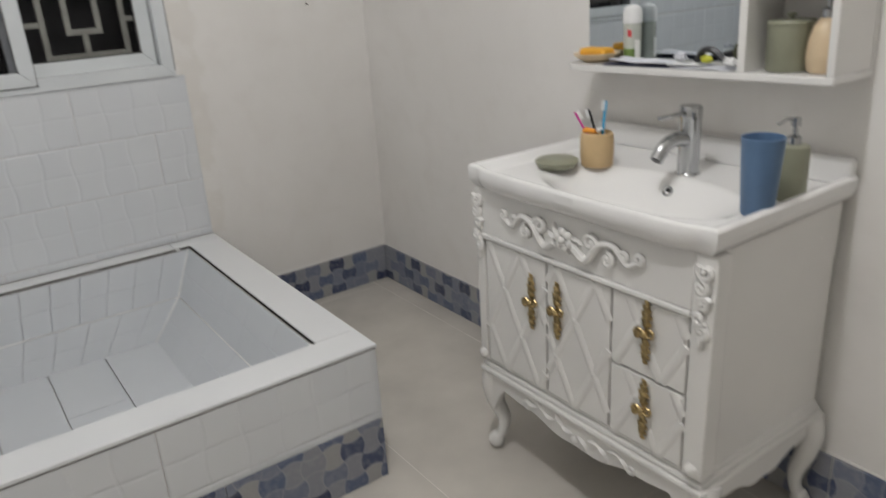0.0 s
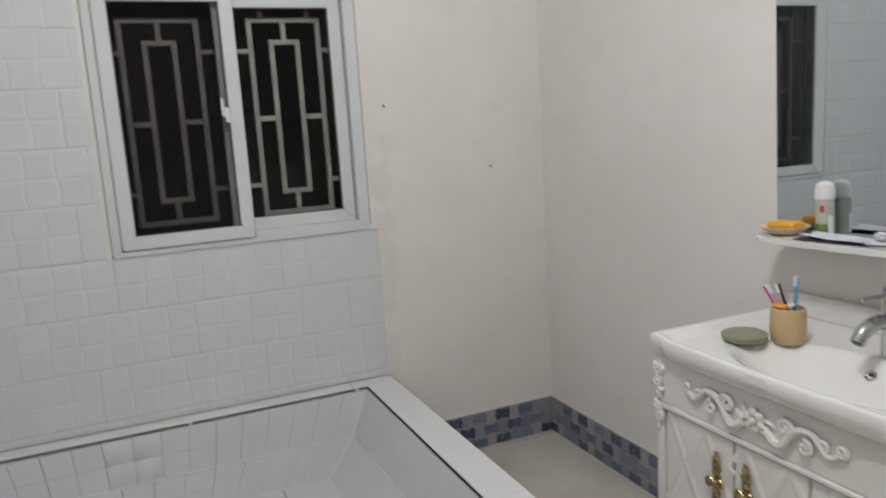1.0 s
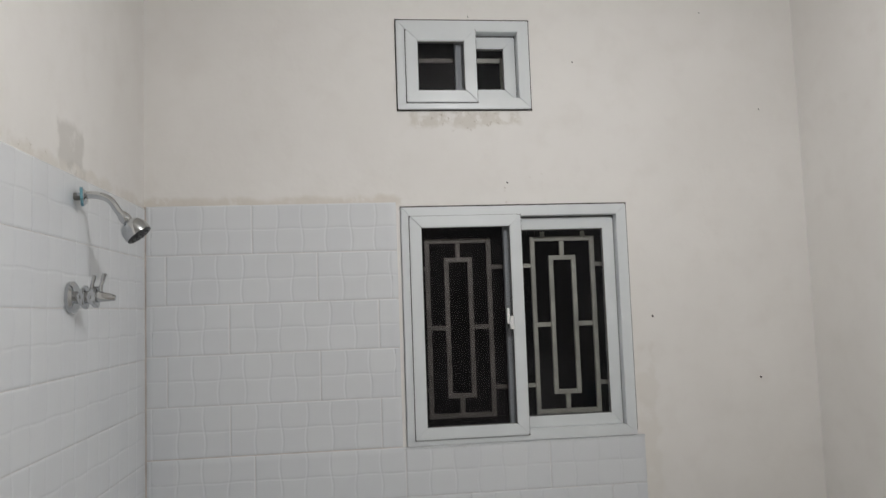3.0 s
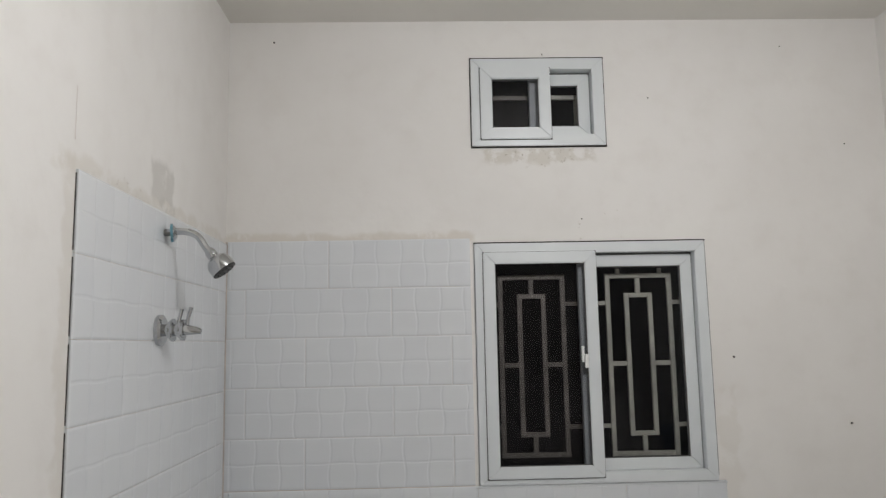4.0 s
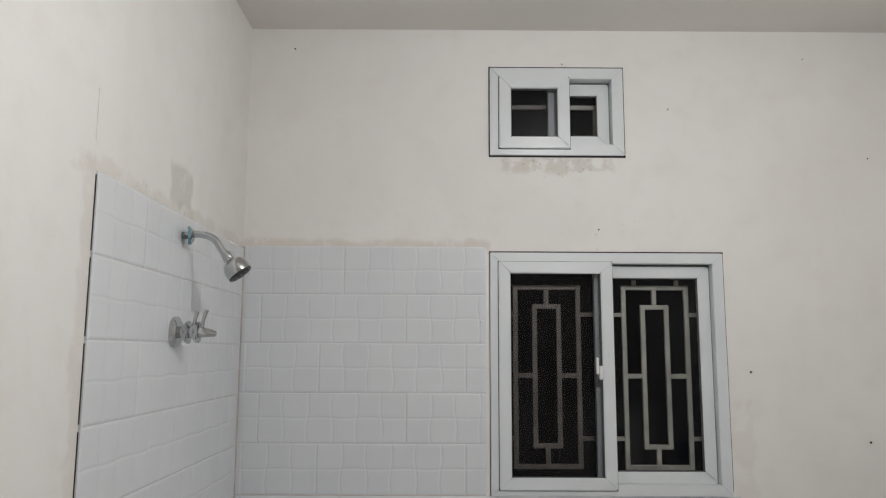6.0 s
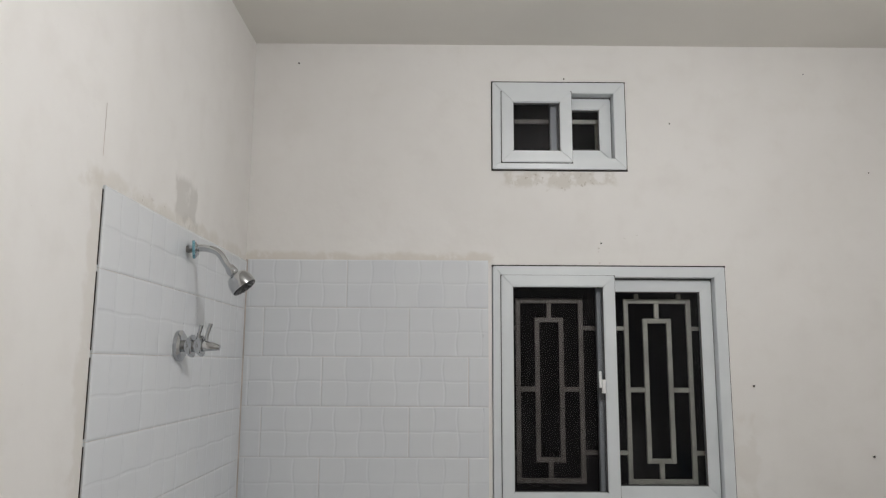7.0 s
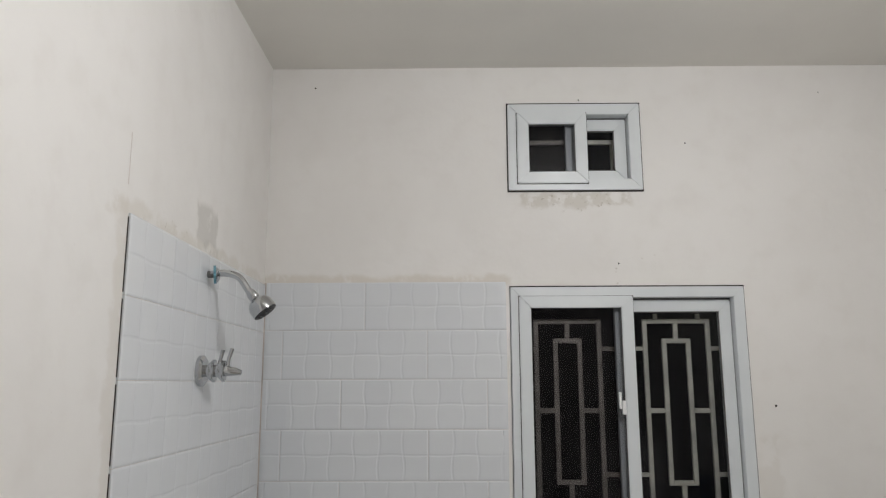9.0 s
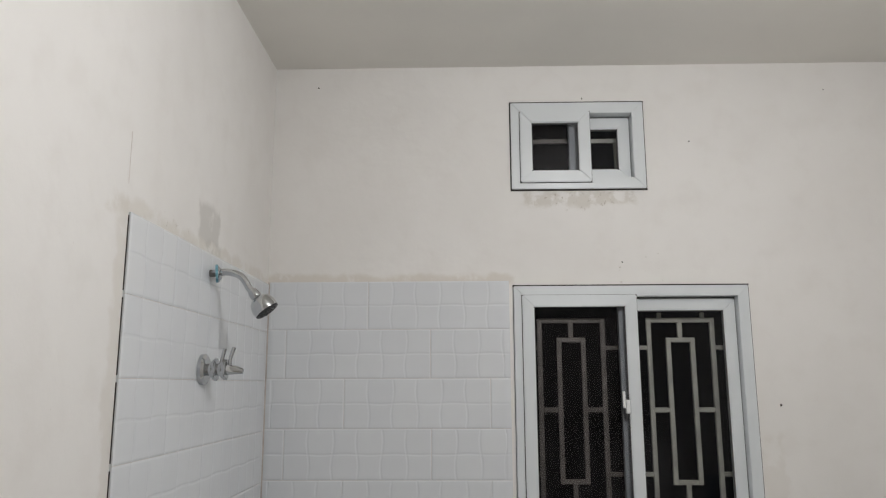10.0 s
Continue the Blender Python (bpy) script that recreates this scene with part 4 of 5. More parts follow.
cx, cy = 2.478, 1.215
cn = thing("lidded_canister", (cx, cy, SH), "olive green ceramic canister with a flat lid", "canister")
part("pot", lathe([(0, 0), (0.040, 0), (0.043, 0.004), (0.043, 0.086), (0.0, 0.086)], (cx, cy, SH), 32), M_OLIVE, cn)
part("lid", lathe([(0, 0.0865), (0.0445, 0.0865), (0.0450, 0.092), (0.042, 0.096), (0.0, 0.097)], (cx, cy, SH), 32), M_OLIVE, cn)
part("knob", lathe([(0.004, 0.0965), (0.004, 0.100), (0.009, 0.104), (0.009, 0.108), (0, 0.111)], (cx, cy, SH), 16), M_OLIVE, cn)
ex, ey = 2.470, 1.140
eg = thing("egg_dispenser", (ex, ey, SH), "cream egg-shaped ceramic soap dispenser with a chrome pump", "soap dispenser")
part("bottle", lathe([(0, 0), (0.026, 0), (0.031, 0.006), (0.0335, 0.030), (0.031, 0.060), (0.024, 0.084), (0.015, 0.097), (0.011, 0.100), (0, 0.100)], (ex, ey, SH), 32), M_CREAM, eg)
pump((ex, ey, SH + 0.100), eg, 2.4)
S2 = 1.179
bm = lathe(cup_profile(0.019, 0.026, 0.054, 0.003), (0, 0, 0), 28)
bm.transform(pose(2.462, 1.240, S2 + 0.059, 0, 158, 40))
co = min(v.co.z for v in bm.verts)
bm.transform(Matrix.Translation((0, 0, S2 - co)))
solid("mug", bm, M_WHITE, "white ceramic cup turned upside down on the shelf", "cup")
jx, jy = 2.470, 1.176
jar = thing("jar", (jx, jy, S2), "white plastic jar with a black lid", "jar")
part("jar_body", lathe([(0, 0), (0.027, 0), (0.029, 0.003), (0.029, 0.050), (0, 0.050)], (jx, jy, S2), 28), M_WHITE, jar)
part("lid", lathe([(0, 0.0505), (0.030, 0.0505), (0.0305, 0.053), (0.0305, 0.063), (0.029, 0.065), (0, 0.065)], (jx, jy, S2), 28), M_BLACK, jar, "black screw lid")
bm = wrap(bmesh.new(), (jx, jy, S2), 0.0296, 0.034, 0.044, 3.2, 3.5)
wrap(bm, (jx, jy, S2), 0.0296, 0.014, 0.020, 3.4, 4.1)
part("blue_mark", bm, mat("blue_print", (0.04, 0.10, 0.45), 0.4), jar, "blue printed patches")
part("orange_mark", wrap(bmesh.new(), (jx, jy, S2), 0.0296, 0.034, 0.043, 3.85, 4.2), M_ORANGE, jar, "orange printed patch")

# the cabinet hangs a little crooked, with all that stands on it
pivot = Matrix.Translation((2.5, 1.785, 0.985))
crooked = pivot @ Matrix.Rotation(radians(-1.3), 4, "X") @ pivot.inverted()
for ob in bpy.data.objects:
    if ob.parent is None and ob not in before:
        ob.matrix_basis = crooked @ Matrix.Translation(ob.location)

# ---- shower ----
YS_ = 2.325
sh = thing("wall_shower", (0.012, YS_, 1.795), "chrome wall shower head on a bent arm with a blue flange", "shower head")
bm = tube([(0.026, YS_ - 0.003, 1.7985), (0.031, YS_ - 0.001, 1.799), (0.040, YS_, 1.800)], [0.026, 0.026, 0.015], 24)
part("nipple", tube([(0.004, YS_, 1.800), (0.034, YS_, 1.800)], 0.0105, 16), M_CEMENT, sh, "grey pipe stub")
part("flange", bm, M_CHROME, sh)
part("film_ring", tube([(0.0245, YS_ - 0.003, 1.7985), (0.0315, YS_ - 0.001, 1.799)], [0.0268, 0.0268], 24), M_CHROME_BLUE, sh, "torn blue protective film")
pts = arc([(0.014, YS_, 1.800), (0.060, YS_, 1.803), (0.098, YS_ + 0.001, 1.790), (0.122, YS_ + 0.002, 1.757), (0.134, YS_ + 0.002, 1.744)], 6)
part("arm", tube(pts, 0.0105, 14), M_CHROME, sh)
d = Vector((0.62, 0.02, -0.78)).normalized()
p0 = Vector((0.130, YS_ + 0.002, 1.749))
part("swivel", tube([p0, p0 + d * 0.010, p0 + d * 0.022, p0 + d * 0.030], [0.013, 0.016, 0.016, 0.012], 18), M_CHROME, sh)
part("bell", tube([p0 + d * 0.026, p0 + d * 0.029, p0 + d * 0.035, p0 + d * 0.044, p0 + d * 0.055, p0 + d * 0.068, p0 + d * 0.074], [0.013, 0.021, 0.029, 0.0345, 0.037, 0.0372, 0.0365], 28), M_CHROME, sh)
face = part("spray_face", tube([p0 + d * 0.070, p0 + d * 0.0765, p0 + d * 0.0775], [0.0355, 0.0355, 0.034], 28), M_BLACK, sh, "dark spray face")
bm = bmesh.new()
u = d.cross(Vector((0, 1, 0))).normalized()
w = d.cross(u)
for r, n in ((0.012, 6), (0.024, 12)):
    for k in range(n):
        a = 2 * math.pi * k / n
        q = p0 + d * 0.0775 + r * (math.cos(a) * u + math.sin(a) * w)
        tube([q - d * 0.001, q + d * 0.003], 0.0022, 6, bm)
part("nozzles", bm, mat("dark_rubber", (0.035, 0.035, 0.035), 0.6), face)

VYC, VZC = 2.297, 1.524
va = thing("shower_valve", (0.012, VYC, VZC), "chrome shower mixer valve on the tiled wall", "valve")
part("escutcheon", tube([(0.008, VYC, VZC), (0.018, VYC, VZC), (0.024, VYC, VZC)], [0.043, 0.043, 0.034], 30), M_CHROME, va)
part("stem", tube([(0.020, VYC, VZC), (0.062, VYC, VZC)], 0.0165, 18), M_CHROME, va)
for k, (x, r) in enumerate(((0.045, 0.033), (0.072, 0.031))):
    bm = bmesh.new()
    n = 5
    prof = []
    for e in range(60):
        a = 2 * math.pi * e / 60
        rr = r * (0.83 + 0.17 * math.cos(n * a))
        prof.append((rr * math.cos(a), rr * math.sin(a)))
    lo = [bm.verts.new((x - 0.007, VYC + y, VZC + z)) for y, z in prof]
    hi = [bm.verts.new((x + 0.007, VYC + y, VZC + z)) for y, z in prof]
    bm.faces.new(lo)
    bm.faces.new(hi)
    for e in range(60):
        bm.faces.new((lo[e], lo[(e + 1) % 60], hi[(e + 1) % 60], hi[e]))
    bmesh.ops.bevel(bm, geom=[e for e in bm.edges if abs(e.verts[0].co.x - e.verts[1].co.x) < 1e-5], offset=0.003, segments=2, affect="EDGES")
    part("lobed_knob", bm, M_CHROME, va)
part("spout", tube([(0.060, VYC, VZC), (0.085, VYC, VZC), (0.110, VYC, VZC - 0.002), (0.124, VYC, VZC - 0.005)], [0.016, 0.015, 0.011, 0.007], 18), M_CHROME, va)
for x0, x1, dz in ((0.062, 0.070, 0.058), (0.085, 0.096, 0.062)):
    part("lever", tube([(x0, VYC, VZC + 0.010), (x0 + 0.002, VYC, VZC + 0.03), (x1, VYC, VZC + dz)], [0.006, 0.005, 0.006], 10), M_CHROME, va)

# ---- things on the tub's rim ----
bx, by = 0.150, 2.950
bo = thing("shampoo_bottle", (bx, by, TZ), "olive amber waisted bottle with a white label", "bottle")
part("bottle_body", lathe([(0, 0), (0.029, 0), (0.032, 0.005), (0.033, 0.040), (0.030, 0.060), (0.027, 0.075), (0.030, 0.095), (0.031, 0.130), (0.028, 0.155), (0.020, 0.168), (0, 0.170)], (bx, by, TZ), 30, sy=0.85), M_JAR, bo)
bm = bmesh.new()
n = 14
lo, hi = [], []
for k in range(n + 1):
    a = math.radians(170 + 200 * k / n)
    sl = 0.010 * (k / n - 0.5)
    for z, rr, row in ((0.074 + sl, 0.0282, lo), (0.112 + 2.2 * sl, 0.0318, hi)):
        row.append(bm.verts.new((bx + rr * math.cos(a), by + 0.85 * rr * math.sin(a), TZ + z)))
for k in range(n):
    bm.faces.new((lo[k], lo[k + 1], hi[k + 1], hi[k]))
part("label", bm, M_LABEL, bo, "white paper label")
bm = bmesh.new()
for k in range(4):
    wrap(bm, (bx, by - 0.0006, TZ), 0.0305 * 0.93, 0.090 + 0.001 * k, 0.095 + 0.001 * k, 4.2 + 0.26 * k, 4.38 + 0.26 * k, 2)
part("print_bars", bm, mat("grey_print", (0.25, 0.27, 0.33), 0.6), bo)


def puff(at, r):
    """A bath puff: many ruffled mesh petals round a core."""
    rnd = random.Random(4)
    bm = bmesh.new()
    bmesh.ops.create_icosphere(bm, subdivisions=4, radius=r)
    for v in bm.verts:
        q = v.co.normalized()
        k = 0.86 + 0.22 * abs(noise.noise(q * 4.5)) + 0.16 * noise.noise(q * 11) + 0.06 * noise.noise(q * 26)
        v.co = Vector((q.x * r * k + at[0], q.y * r * k * 0.85 + at[1], max(q.z * r * k, -r * 0.8) + at[2]))
    return bm


solid("bath_puff", puff((0.060, 2.935, TZ + 0.048), 0.056), M_PINK, "pink mesh bath puff on the tub rim", "bath puff")

# ---- nails left in the plaster ----
for x, z, s in ((1.899, 1.403, 1), (2.325, 1.151, 1), (0.173, 2.649, 0.7), (1.629, 2.411, 0.6), (2.167, 2.618, 0.5), (2.393, 2.218, 0.6), (1.219, 2.592, 0.6), (1.348, 1.935, 0.7)):
    bm = tube([(0, 0, 0), (-0.0015 * s, -0.005 * s, 0.001 * s), (-0.004 * s, -0.007 * s, 0.003 * s)], [0.0045 * s, 0.004 * s, 0.0025 * s], 7)
    bm.transform(Matrix.Translation((x, YN + 0.0005, z)))
    solid("nail", bm, M_SCREW, "small dark nail stub in the plaster wall", "nail", "nails in the plaster", at=(x, YN, z))

# ---- floor tiles ----
def piece(name, me, parent, loc, rot=(0, 0, 0)):
    ob = new(name, me)
    ob.parent = parent
    ob.matrix_basis = pose(*(Vector(loc) - BASE[parent]), *rot)
    return ob


def plate(w, h, t, m, bevel=0.0015):
    """A flat tile lying in x-y from its corner, its face at z = t."""
    bm = box(0, w, 0, h, 0, t)
    bmesh.ops.bevel(bm, geom=[e for e in bm.edges if min(v.co.z for v in e.verts) > t / 2], offset=bevel, segments=1, affect="EDGES")
    me = bpy.data.meshes.new("plate")
    finish(bm, me, m)
    return me


FW, G = 0.575, 0.0025
fx = [1.905 - FW * k for k in (4, 3, 2, 1, 0)] + [1.905 + FW, XE]
fy = [-2.1, -0.95, 0.20, 1.35, 2.945, YN]
for x0, x1 in zip(fx, fx[1:]):
    for y0, y1 in zip(fy, fy[1:]):
        x0c, y0c = max(x0, 0.0), max(y0, YS)
        if x1 - x0c > 0.02 and y1 - y0c > 0.02:
            piece("floor_tile", plate(x1 - x0c - G, y1 - y0c - G, 0.006, M_FLOOR), floor, (x0c + G / 2, y0c + G / 2, -0.006))

# ---- skirting of printed tiles ----
skirting = thing("baseboard", (2.4, 2.99, 0), "skirting of printed blue and grey arabesque tiles", "baseboard", "", "structure")
BH = 0.150


def band_tile(x0, x1, y0, y1, z0, z1):
    part("band_tile", box(x0, x1, y0, y1, z0, z1, 0.001), M_BAND, skirting)


for x0, x1 in ((TX1 + 0.003, 2.146), (2.148, XE - 0.010)):
    band_tile(x0, x1, YN - 0.009, YN - 0.0005, 0.001, BH)
ys = [YS + 0.001, -0.95, -0.55, -0.146, 0.254, 0.654, 1.054, 1.454, 1.854, 2.220, 2.586, YN - 0.0005]
for y0, y1 in zip(ys, ys[1:]):
    band_tile(XE - 0.009, XE - 0.0005, y0 + 0.0012, y1 - 0.0012, 0.001, BH)
part("joint_filler", box(XE - 0.007, XE - 0.0004, YS, YN - 0.001, 0.0005, BH - 0.001), M_FGROUT, skirting)
part("plaster_lip", box(XE - 0.005, XE - 0.0003, YS, YN, BH + 0.0005, BH + 0.006, 0.002), M_WALL, skirting)
part("plaster_lip", box(TX1 + 0.003, XE - 0.005, YN - 0.006, YN - 0.0003, BH + 0.0005, BH + 0.007, 0.002), M_WALL, skirting)

# ---- wall tiles with wavy embossed squares ----
TW, TH, SQ = 0.5408, 0.1803, 0.0901
CUTS = (0.0, 0.045, 0.070, 0.28, 0.5, 0.72, 0.930, 0.955)
SHAPES = {}


def wavy_tile(a, b, c, d, flip):
    """A tile, or the part of it from (a, c) to (b, d); the face looks along +z."""
    key = (round(a, 4), round(b, 4), round(c, 4), round(d, 4), flip)
    if key in SHAPES:
        return SHAPES[key]
    us = [(k + s) * SQ for k in range(6) for s in CUTS] + [TW]
    vs = [(k + s) * TH / 2 for k in range(2) for s in CUTS] + [TH]
    us = [a] + [u for u in us if a + 0.002 < u < b - 0.002] + [b]
    vs = [c] + [v for v in vs if c + 0.002 < v < d - 0.002] + [d]
    verts, faces = [], []
    def near(t):
        f = t - math.floor(t)
        return min(f, 1 - f)
    for v in vs:
        for u in us:
            ku, kv = u / SQ, v / (TH / 2)
            su, sv = (1 if (round(ku) + math.floor(kv) + flip) % 2 else -1), (1 if (math.floor(ku) + round(kv) + flip) % 2 else -1)
            ease_u, ease_v = max(0, 1 - 2.2 * near(ku)), max(0, 1 - 2.2 * near(kv))
            inner_u, inner_v = a + 0.02 < u < b - 0.02, c + 0.02 < v < d - 0.02
            du = su * 0.0055 * math.sin(math.pi * (kv - math.floor(kv))) * ease_u if inner_u else 0
            dv = sv * 0.0022 * math.sin(math.pi * (ku - math.floor(ku))) * ease_v if inner_v else 0
            e = min(near(ku) * SQ, near(kv) * TH / 2, u - a, b - u, v - c, d - v)
            h = 0.0075 - 0.0020 * max(0, 1 - e / 0.0042) + 0.0002 * math.sin(math.pi * (ku % 1)) * math.sin(math.pi * (kv % 1)) * (1 if (math.floor(ku) + math.floor(kv) + flip) % 2 else -0.45)
            verts.append((u - a + du, v - c + dv, h))
    nu, nv = len(us), len(vs)
    for j in range(nv - 1):
        for i in range(nu - 1):
            k = j * nu + i
            faces.append((k, k + 1, k + nu + 1, k + nu))
    rim = list(range(nu)) + [j * nu + nu - 1 for j in range(1, nv)] + [nu * nv - 1 - i for i in range(1, nu)] + [j * nu for j in range(nv - 2, 0, -1)]
    base = len(verts)
    verts += [(verts[k][0], verts[k][1], 0.0) for k in rim]
    for i in range(len(rim)):
        j = (i + 1) % len(rim)
        faces.append((rim[j], rim[i], base + i, base + j))
    me = bpy.data.meshes.new("wavy_tile")
    me.from_pydata(verts, [], faces)
    for p in me.polygons:
        p.use_smooth = True
    me.set_sharp_from_angle(angle=radians(55))
    me.materials.append(M_TILE)
    SHAPES[key] = me
    return me


def clad(parent, u0, u1, v0, v1, first, shift, place, hole=None, joint=0.0010):
    """Courses of tiles over a rectangle of wall. first: where a course begins; shift: each course's offset; place: (u, v) to a pose."""
    row = 0
    v = first
    while v > v0 + 0.001:
        v -= TH + joint
    while v < v1 - 0.004:
        lo, hi = max(v, v0), min(v + TH, v1)
        row = round((v - first) / (TH + joint))
        spans = [(u0, u1)]
        if hole and lo < hole[3] - 0.01 and hi > hole[2] + 0.01:
            spans = [(u0, hole[0]), (hole[1], u1)]
        for s0, s1 in spans:
            k = math.floor((s0 - shift(row)) / (TW + joint))
            while True:
                t0 = shift(row) + k * (TW + joint)
                a, b = max(t0, s0), min(t0 + TW, s1)
                k += 1
                if t0 >= s1:
                    break
                if b - a > 0.012 and hi - lo > 0.008:
                    me = wavy_tile(a - t0, b - t0, lo - v, hi - v, (row + k) % 2)
                    tile = new("wall_tile", me)
                    tile.parent = parent
                    tile.matrix_basis = Matrix.Translation(-BASE[parent]) @ place(a, lo)
        v += TH + joint


def on_north(u, v):
    return Matrix.Translation((u, YN + 0.0002, v)) @ pose(0, 0, 0, 90, 0, 0)


def on_west(u, v):
    return Matrix.Translation((-0.0002, u, v)) @ pose(0, 0, 0, 90, 0, 90)


def on_tub(u, v):
    return Matrix.Translation((u, TY0 + 0.0078, v)) @ pose(0, 0, 0, 90, 0, 0)


OFFS = (0.385, 0.620, 0.842, 0.082, 0.30)
part("tile_bed", box(0.0003, 0.915, YN - 0.0046, YN - 0.0002, TZ, 1.866), M_GROUT, BASE and (tn := thing("tile_backing", (0.5, YN, TZ), "thin grey mortar bed behind the wall tiles", "tile bed", "", "structure")))
part("tile_bed", box(0.9152, 1.836, YN - 0.0046, YN - 0.0002, TZ, WZ0 - 0.002), M_GROUT, tn)
part("tile_bed", box(0.0002, 0.0046, 1.800, YN - 0.0048, TZ, 1.858), M_GROUT, tn)
clad(wall_north, 0.009, 0.916, 0.9590, 1.866, 1.866 - TH, lambda r: OFFS[(-r) % 5] - 0.5418 * 2, on_north)
clad(wall_north, 0.009, 1.838, TZ + 0.001, 0.9575, 1.866 - TH, lambda r: OFFS[(-r) % 5] - 0.5418 * 2, on_north)
clad(wall_west, 1.798, YN - 0.009, TZ + 0.001, 1.858, 1.858 - TH, lambda r: 1.798 + (0.0 if r % 2 else -0.27), on_west)
for k in range(8):
    z0 = 1.858 - TH - k * (TH + 0.0010)
    part("edge_crack", box(0.0002, 0.0024, 1.7957, 1.7974, max(TZ, z0 + 0.006), z0 + TH - 0.008), M_DARK, tn)
part("plaster_crack", box(0.0001, 0.0009, 1.7857, 1.7863, 1.92, 2.04), M_GROUT, tn)
part("window_ledge", box(WX0 - 0.012, 1.840, YN - 0.010, YN - 0.0005, WZ0 - 0.006, WZ0 - 0.0005, 0.002), M_TILE, tn)

# tub cladding
part("tile_bed", box(0.012, TX1 - 0.009, TY0 + 0.0035, TY0 + 0.0079, 0.176, TZ - 0.014), M_GROUT, tub)
clad(tub, 0.012, TX1, 0.176, TZ - 0.013, 0.196, lambda r: 1.301 - 2 * 0.5418, on_tub)
for x0, x1 in ((0.30, 0.648), (0.65, 0.998), (1.000, 1.418), (1.420, TX1 - 0.001)):
    part("band_tile", box(x0, x1, TY0 - 0.0005, TY0 + 0.0075, 0.001, 0.174, 0.001), M_BAND, tub)
part("band_tile", box(TX1 - 0.0075, TX1 + 0.0005, TY0 + 0.008, YN - 0.010, 0.001, 0.174, 0.001), M_BAND, tub)
part("side_tile", box(TX1 - 0.0075, TX1 + 0.0002, TY0 + 0.009, 2.42, 0.176, TZ - 0.013, 0.001), M_TILE, tub)
part("side_tile", box(TX1 - 0.0075, TX1 + 0.0002, 2.422, YN - 0.010, 0.176, TZ - 0.013, 0.001), M_TILE, tub)


# wall tile darkened and blued: the shade inside the tub is in its colour
M_TILE_SHADED = mat("shaded_lining_tile", (0.64, 0.665, 0.69), 0.36, vary=0.02, scale=4)


def slab_between(p, q, r, s, t):
    """A thin tile on the four corners given, t thick along its normal."""
    bm = bmesh.new()
    c = [Vector(v) for v in (p, q, r, s)]
    n = (c[1] - c[0]).cross(c[3] - c[0]).normalized() * t
    lo, hi = [bm.verts.new(v) for v in c], [bm.verts.new(v + n) for v in c]
    bm.faces.new(lo[::-1])
    bm.faces.new(hi)
    for i in range(4):
        k = (i + 1) % 4
        bm.faces.new((lo[i], lo[k], hi[k], hi[i]))
    bmesh.ops.bevel(bm, geom=[e for e in bm.edges if e.verts[0] in hi and e.verts[1] in hi], offset=0.0012, segments=1, affect="EDGES")
    return bm


def hollow(dx, dy, z):
    return IX0 + dx, IX1 - dx, IY0 + dy, IY1 - dy, z


LV = [hollow(0.004, 0.004, TZ - 0.013), hollow(0.040, 0.020, 0.301), hollow(0.073, 0.035, 0.226), hollow(0.130, 0.055, 0.163), hollow(0.188, 0.075, 0.100)]


def lerp(p, q, t):
    return p + (q - p) * t


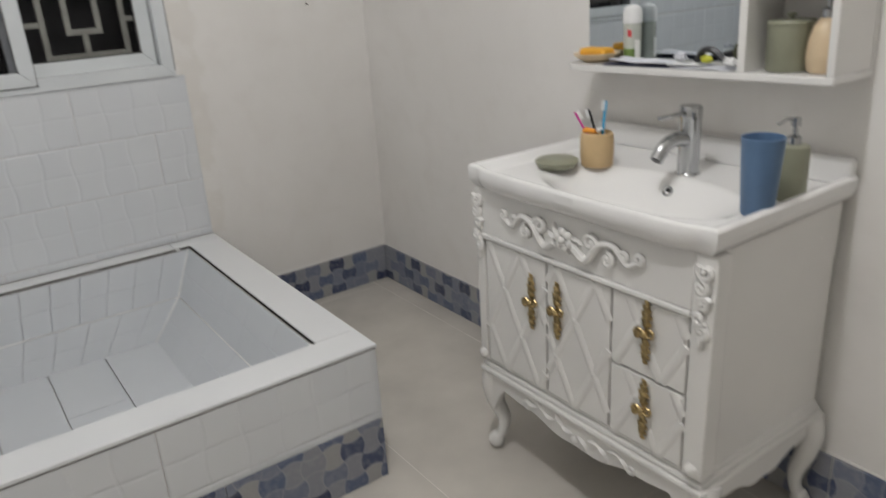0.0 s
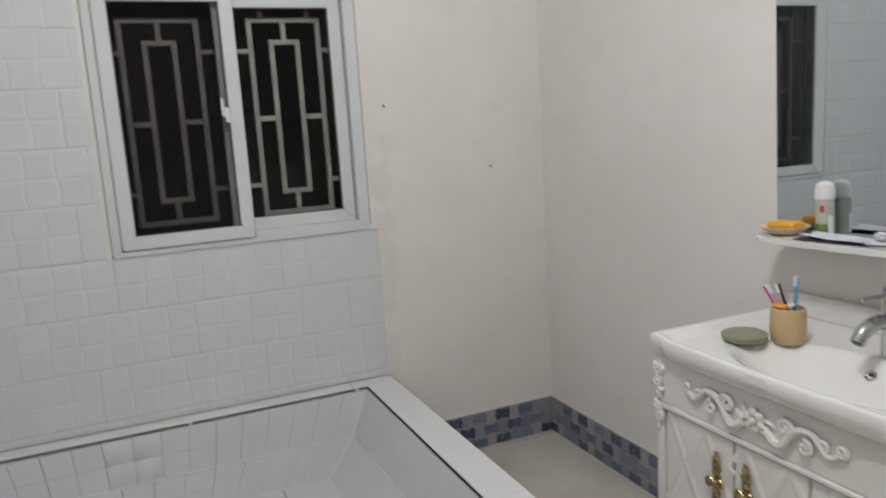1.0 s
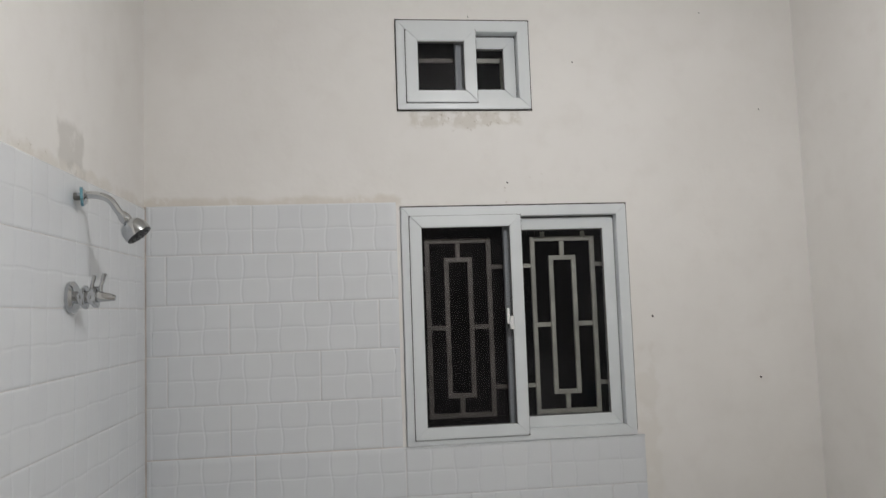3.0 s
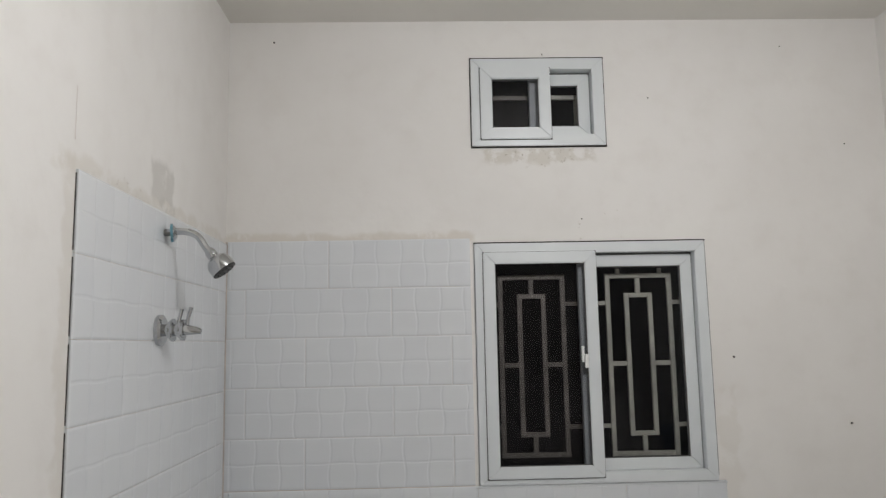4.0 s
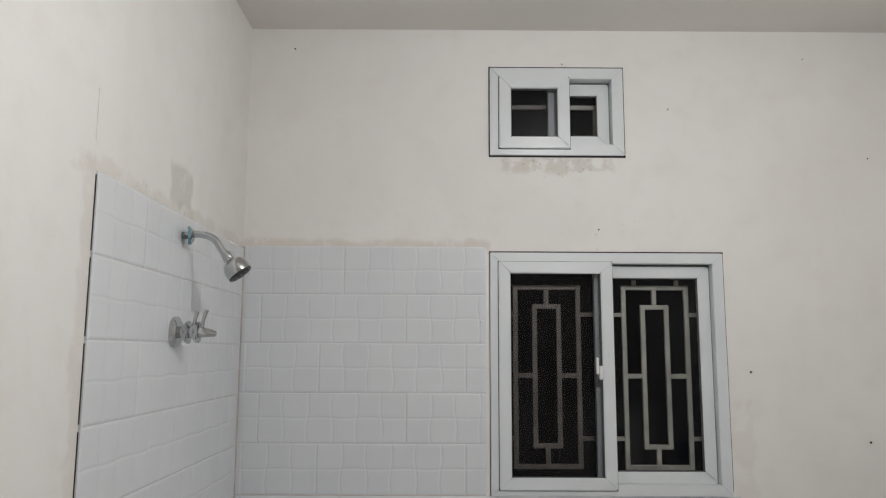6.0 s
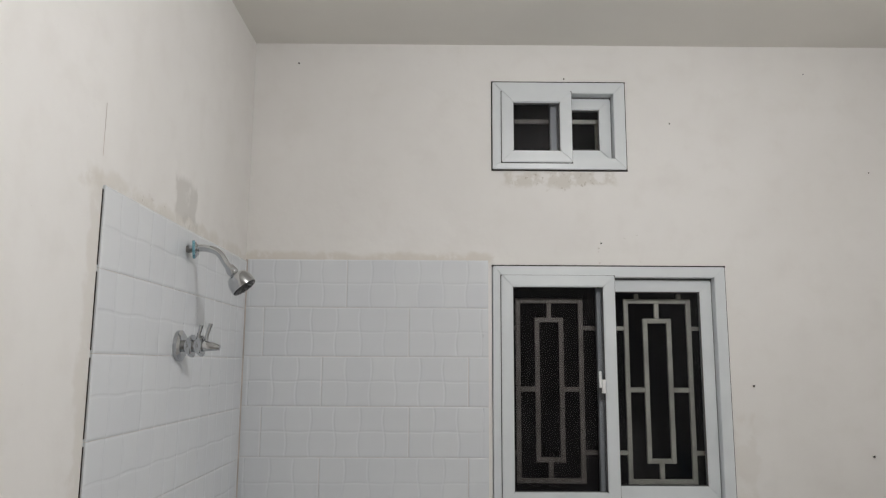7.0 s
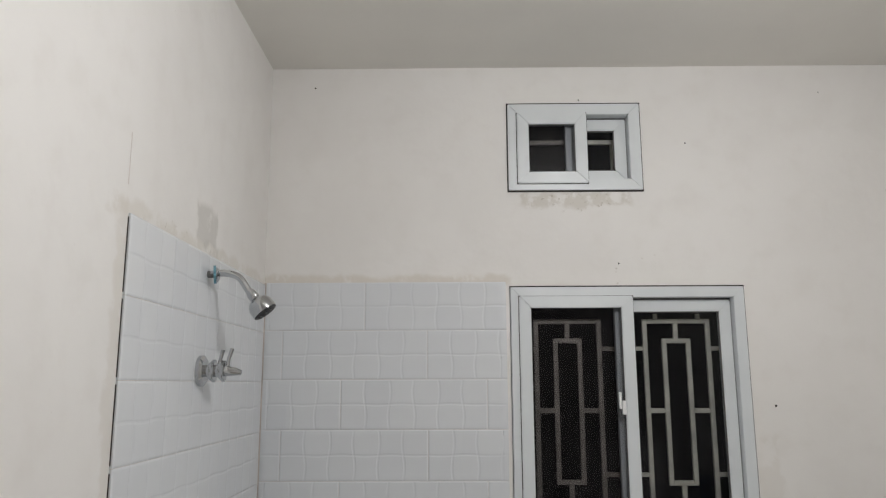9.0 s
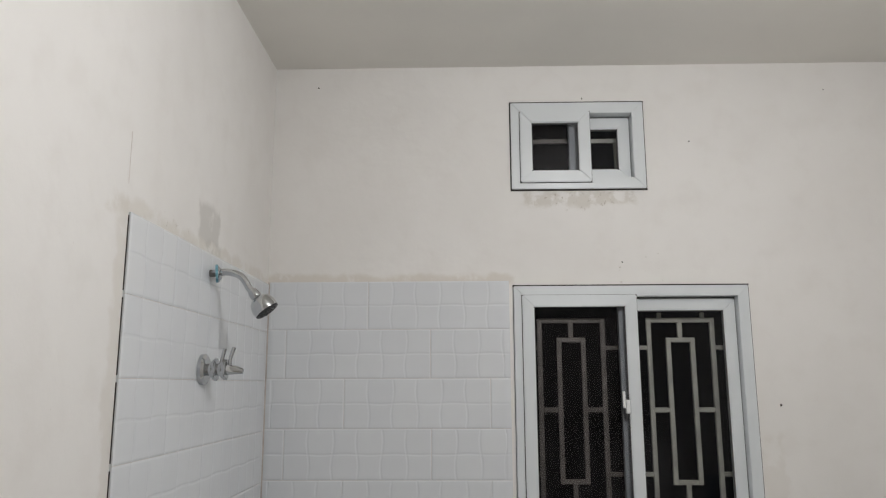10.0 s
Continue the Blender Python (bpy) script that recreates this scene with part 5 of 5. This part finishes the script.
for (a0, a1, b0, b1, az), (c0, c1, d0, d1, cz) in zip(LV, LV[1:]):
    n = 18 if az > 0.25 else 15
    for k in range(n):
        s, e = k / n + 0.0003, (k + 1) / n - 0.0003
        part("inner_tile", slab_between((lerp(c0, c1, s), d1, cz), (lerp(c0, c1, e), d1, cz), (lerp(a0, a1, e), b1, az), (lerp(a0, a1, s), b1, az), 0.006), M_TILE_SHADED, tub)
        part("inner_tile", slab_between((lerp(c1, c0, s), d0, cz), (lerp(c1, c0, e), d0, cz), (lerp(a1, a0, e), b0, az), (lerp(a1, a0, s), b0, az), 0.006), M_TILE_SHADED, tub)
    for k in range(5):
        s, e = k / 5 + 0.0006, (k + 1) / 5 - 0.0006
        part("inner_tile", slab_between((c1, lerp(d1, d0, s), cz), (c1, lerp(d1, d0, e), cz), (a1, lerp(b1, b0, e), az), (a1, lerp(b1, b0, s), az), 0.006), M_TILE_SHADED, tub)
        part("inner_tile", slab_between((c0, lerp(d0, d1, s), cz), (c0, lerp(d0, d1, e), cz), (a0, lerp(b0, b1, e), az), (a0, lerp(b0, b1, s), az), 0.006), M_TILE_SHADED, tub)
# white cement smeared into the hollow's corners and along the bend of its walls
M_CAULK = mat("white_cement", (0.80, 0.80, 0.79), 0.6, vary=0.05, scale=30, bump=0.2)
IN = 0.006
for px, py in ((1, 1), (1, 0), (0, 1), (0, 0)):
    line = [((l[1] - IN) if px else l[0] + IN, (l[3] - IN) if py else l[2] + IN, l[4] + 0.002) for l in LV]
    part("corner_bead", tube(line, [0.003, 0.004, 0.0055, 0.004, 0.004], 8), M_CAULK, tub, "smeared white cement bead")
l = LV[2]
for p, q in (((l[0], l[3] - IN), (l[1], l[3] - IN)), ((l[1] - IN, l[2]), (l[1] - IN, l[3]))):
    part("bend_bead", tube([(*p, l[4] + 0.002), (*q, l[4] + 0.002)], 0.0024, 8), M_CAULK, tub, "smeared white cement bead")
for x in (1.10, 1.685):
    part("cement_dab", blob(bmesh.new(), (x, IY1 - 0.006, TZ - 0.006), 0.005, 1.6, 0.5, 0.9, 8), M_CAULK, tub)
x0, x1, y0, y1, z = LV[-1]
edges = [x1 - 0.172 * k for k in range(8)] + [x0]
for k, (a, b) in enumerate(zip(edges, edges[1:])):
    for c, d in ((y0, y0 + 0.50), (y0 + 0.50, y1)) if k % 2 else ((y0, y1),):
        part("bottom_tile", box(b + 0.0014, a - 0.0014, c + 0.001, d - 0.001, z - 0.002, z + 0.007, 0.001), M_TILE_SHADED, tub)
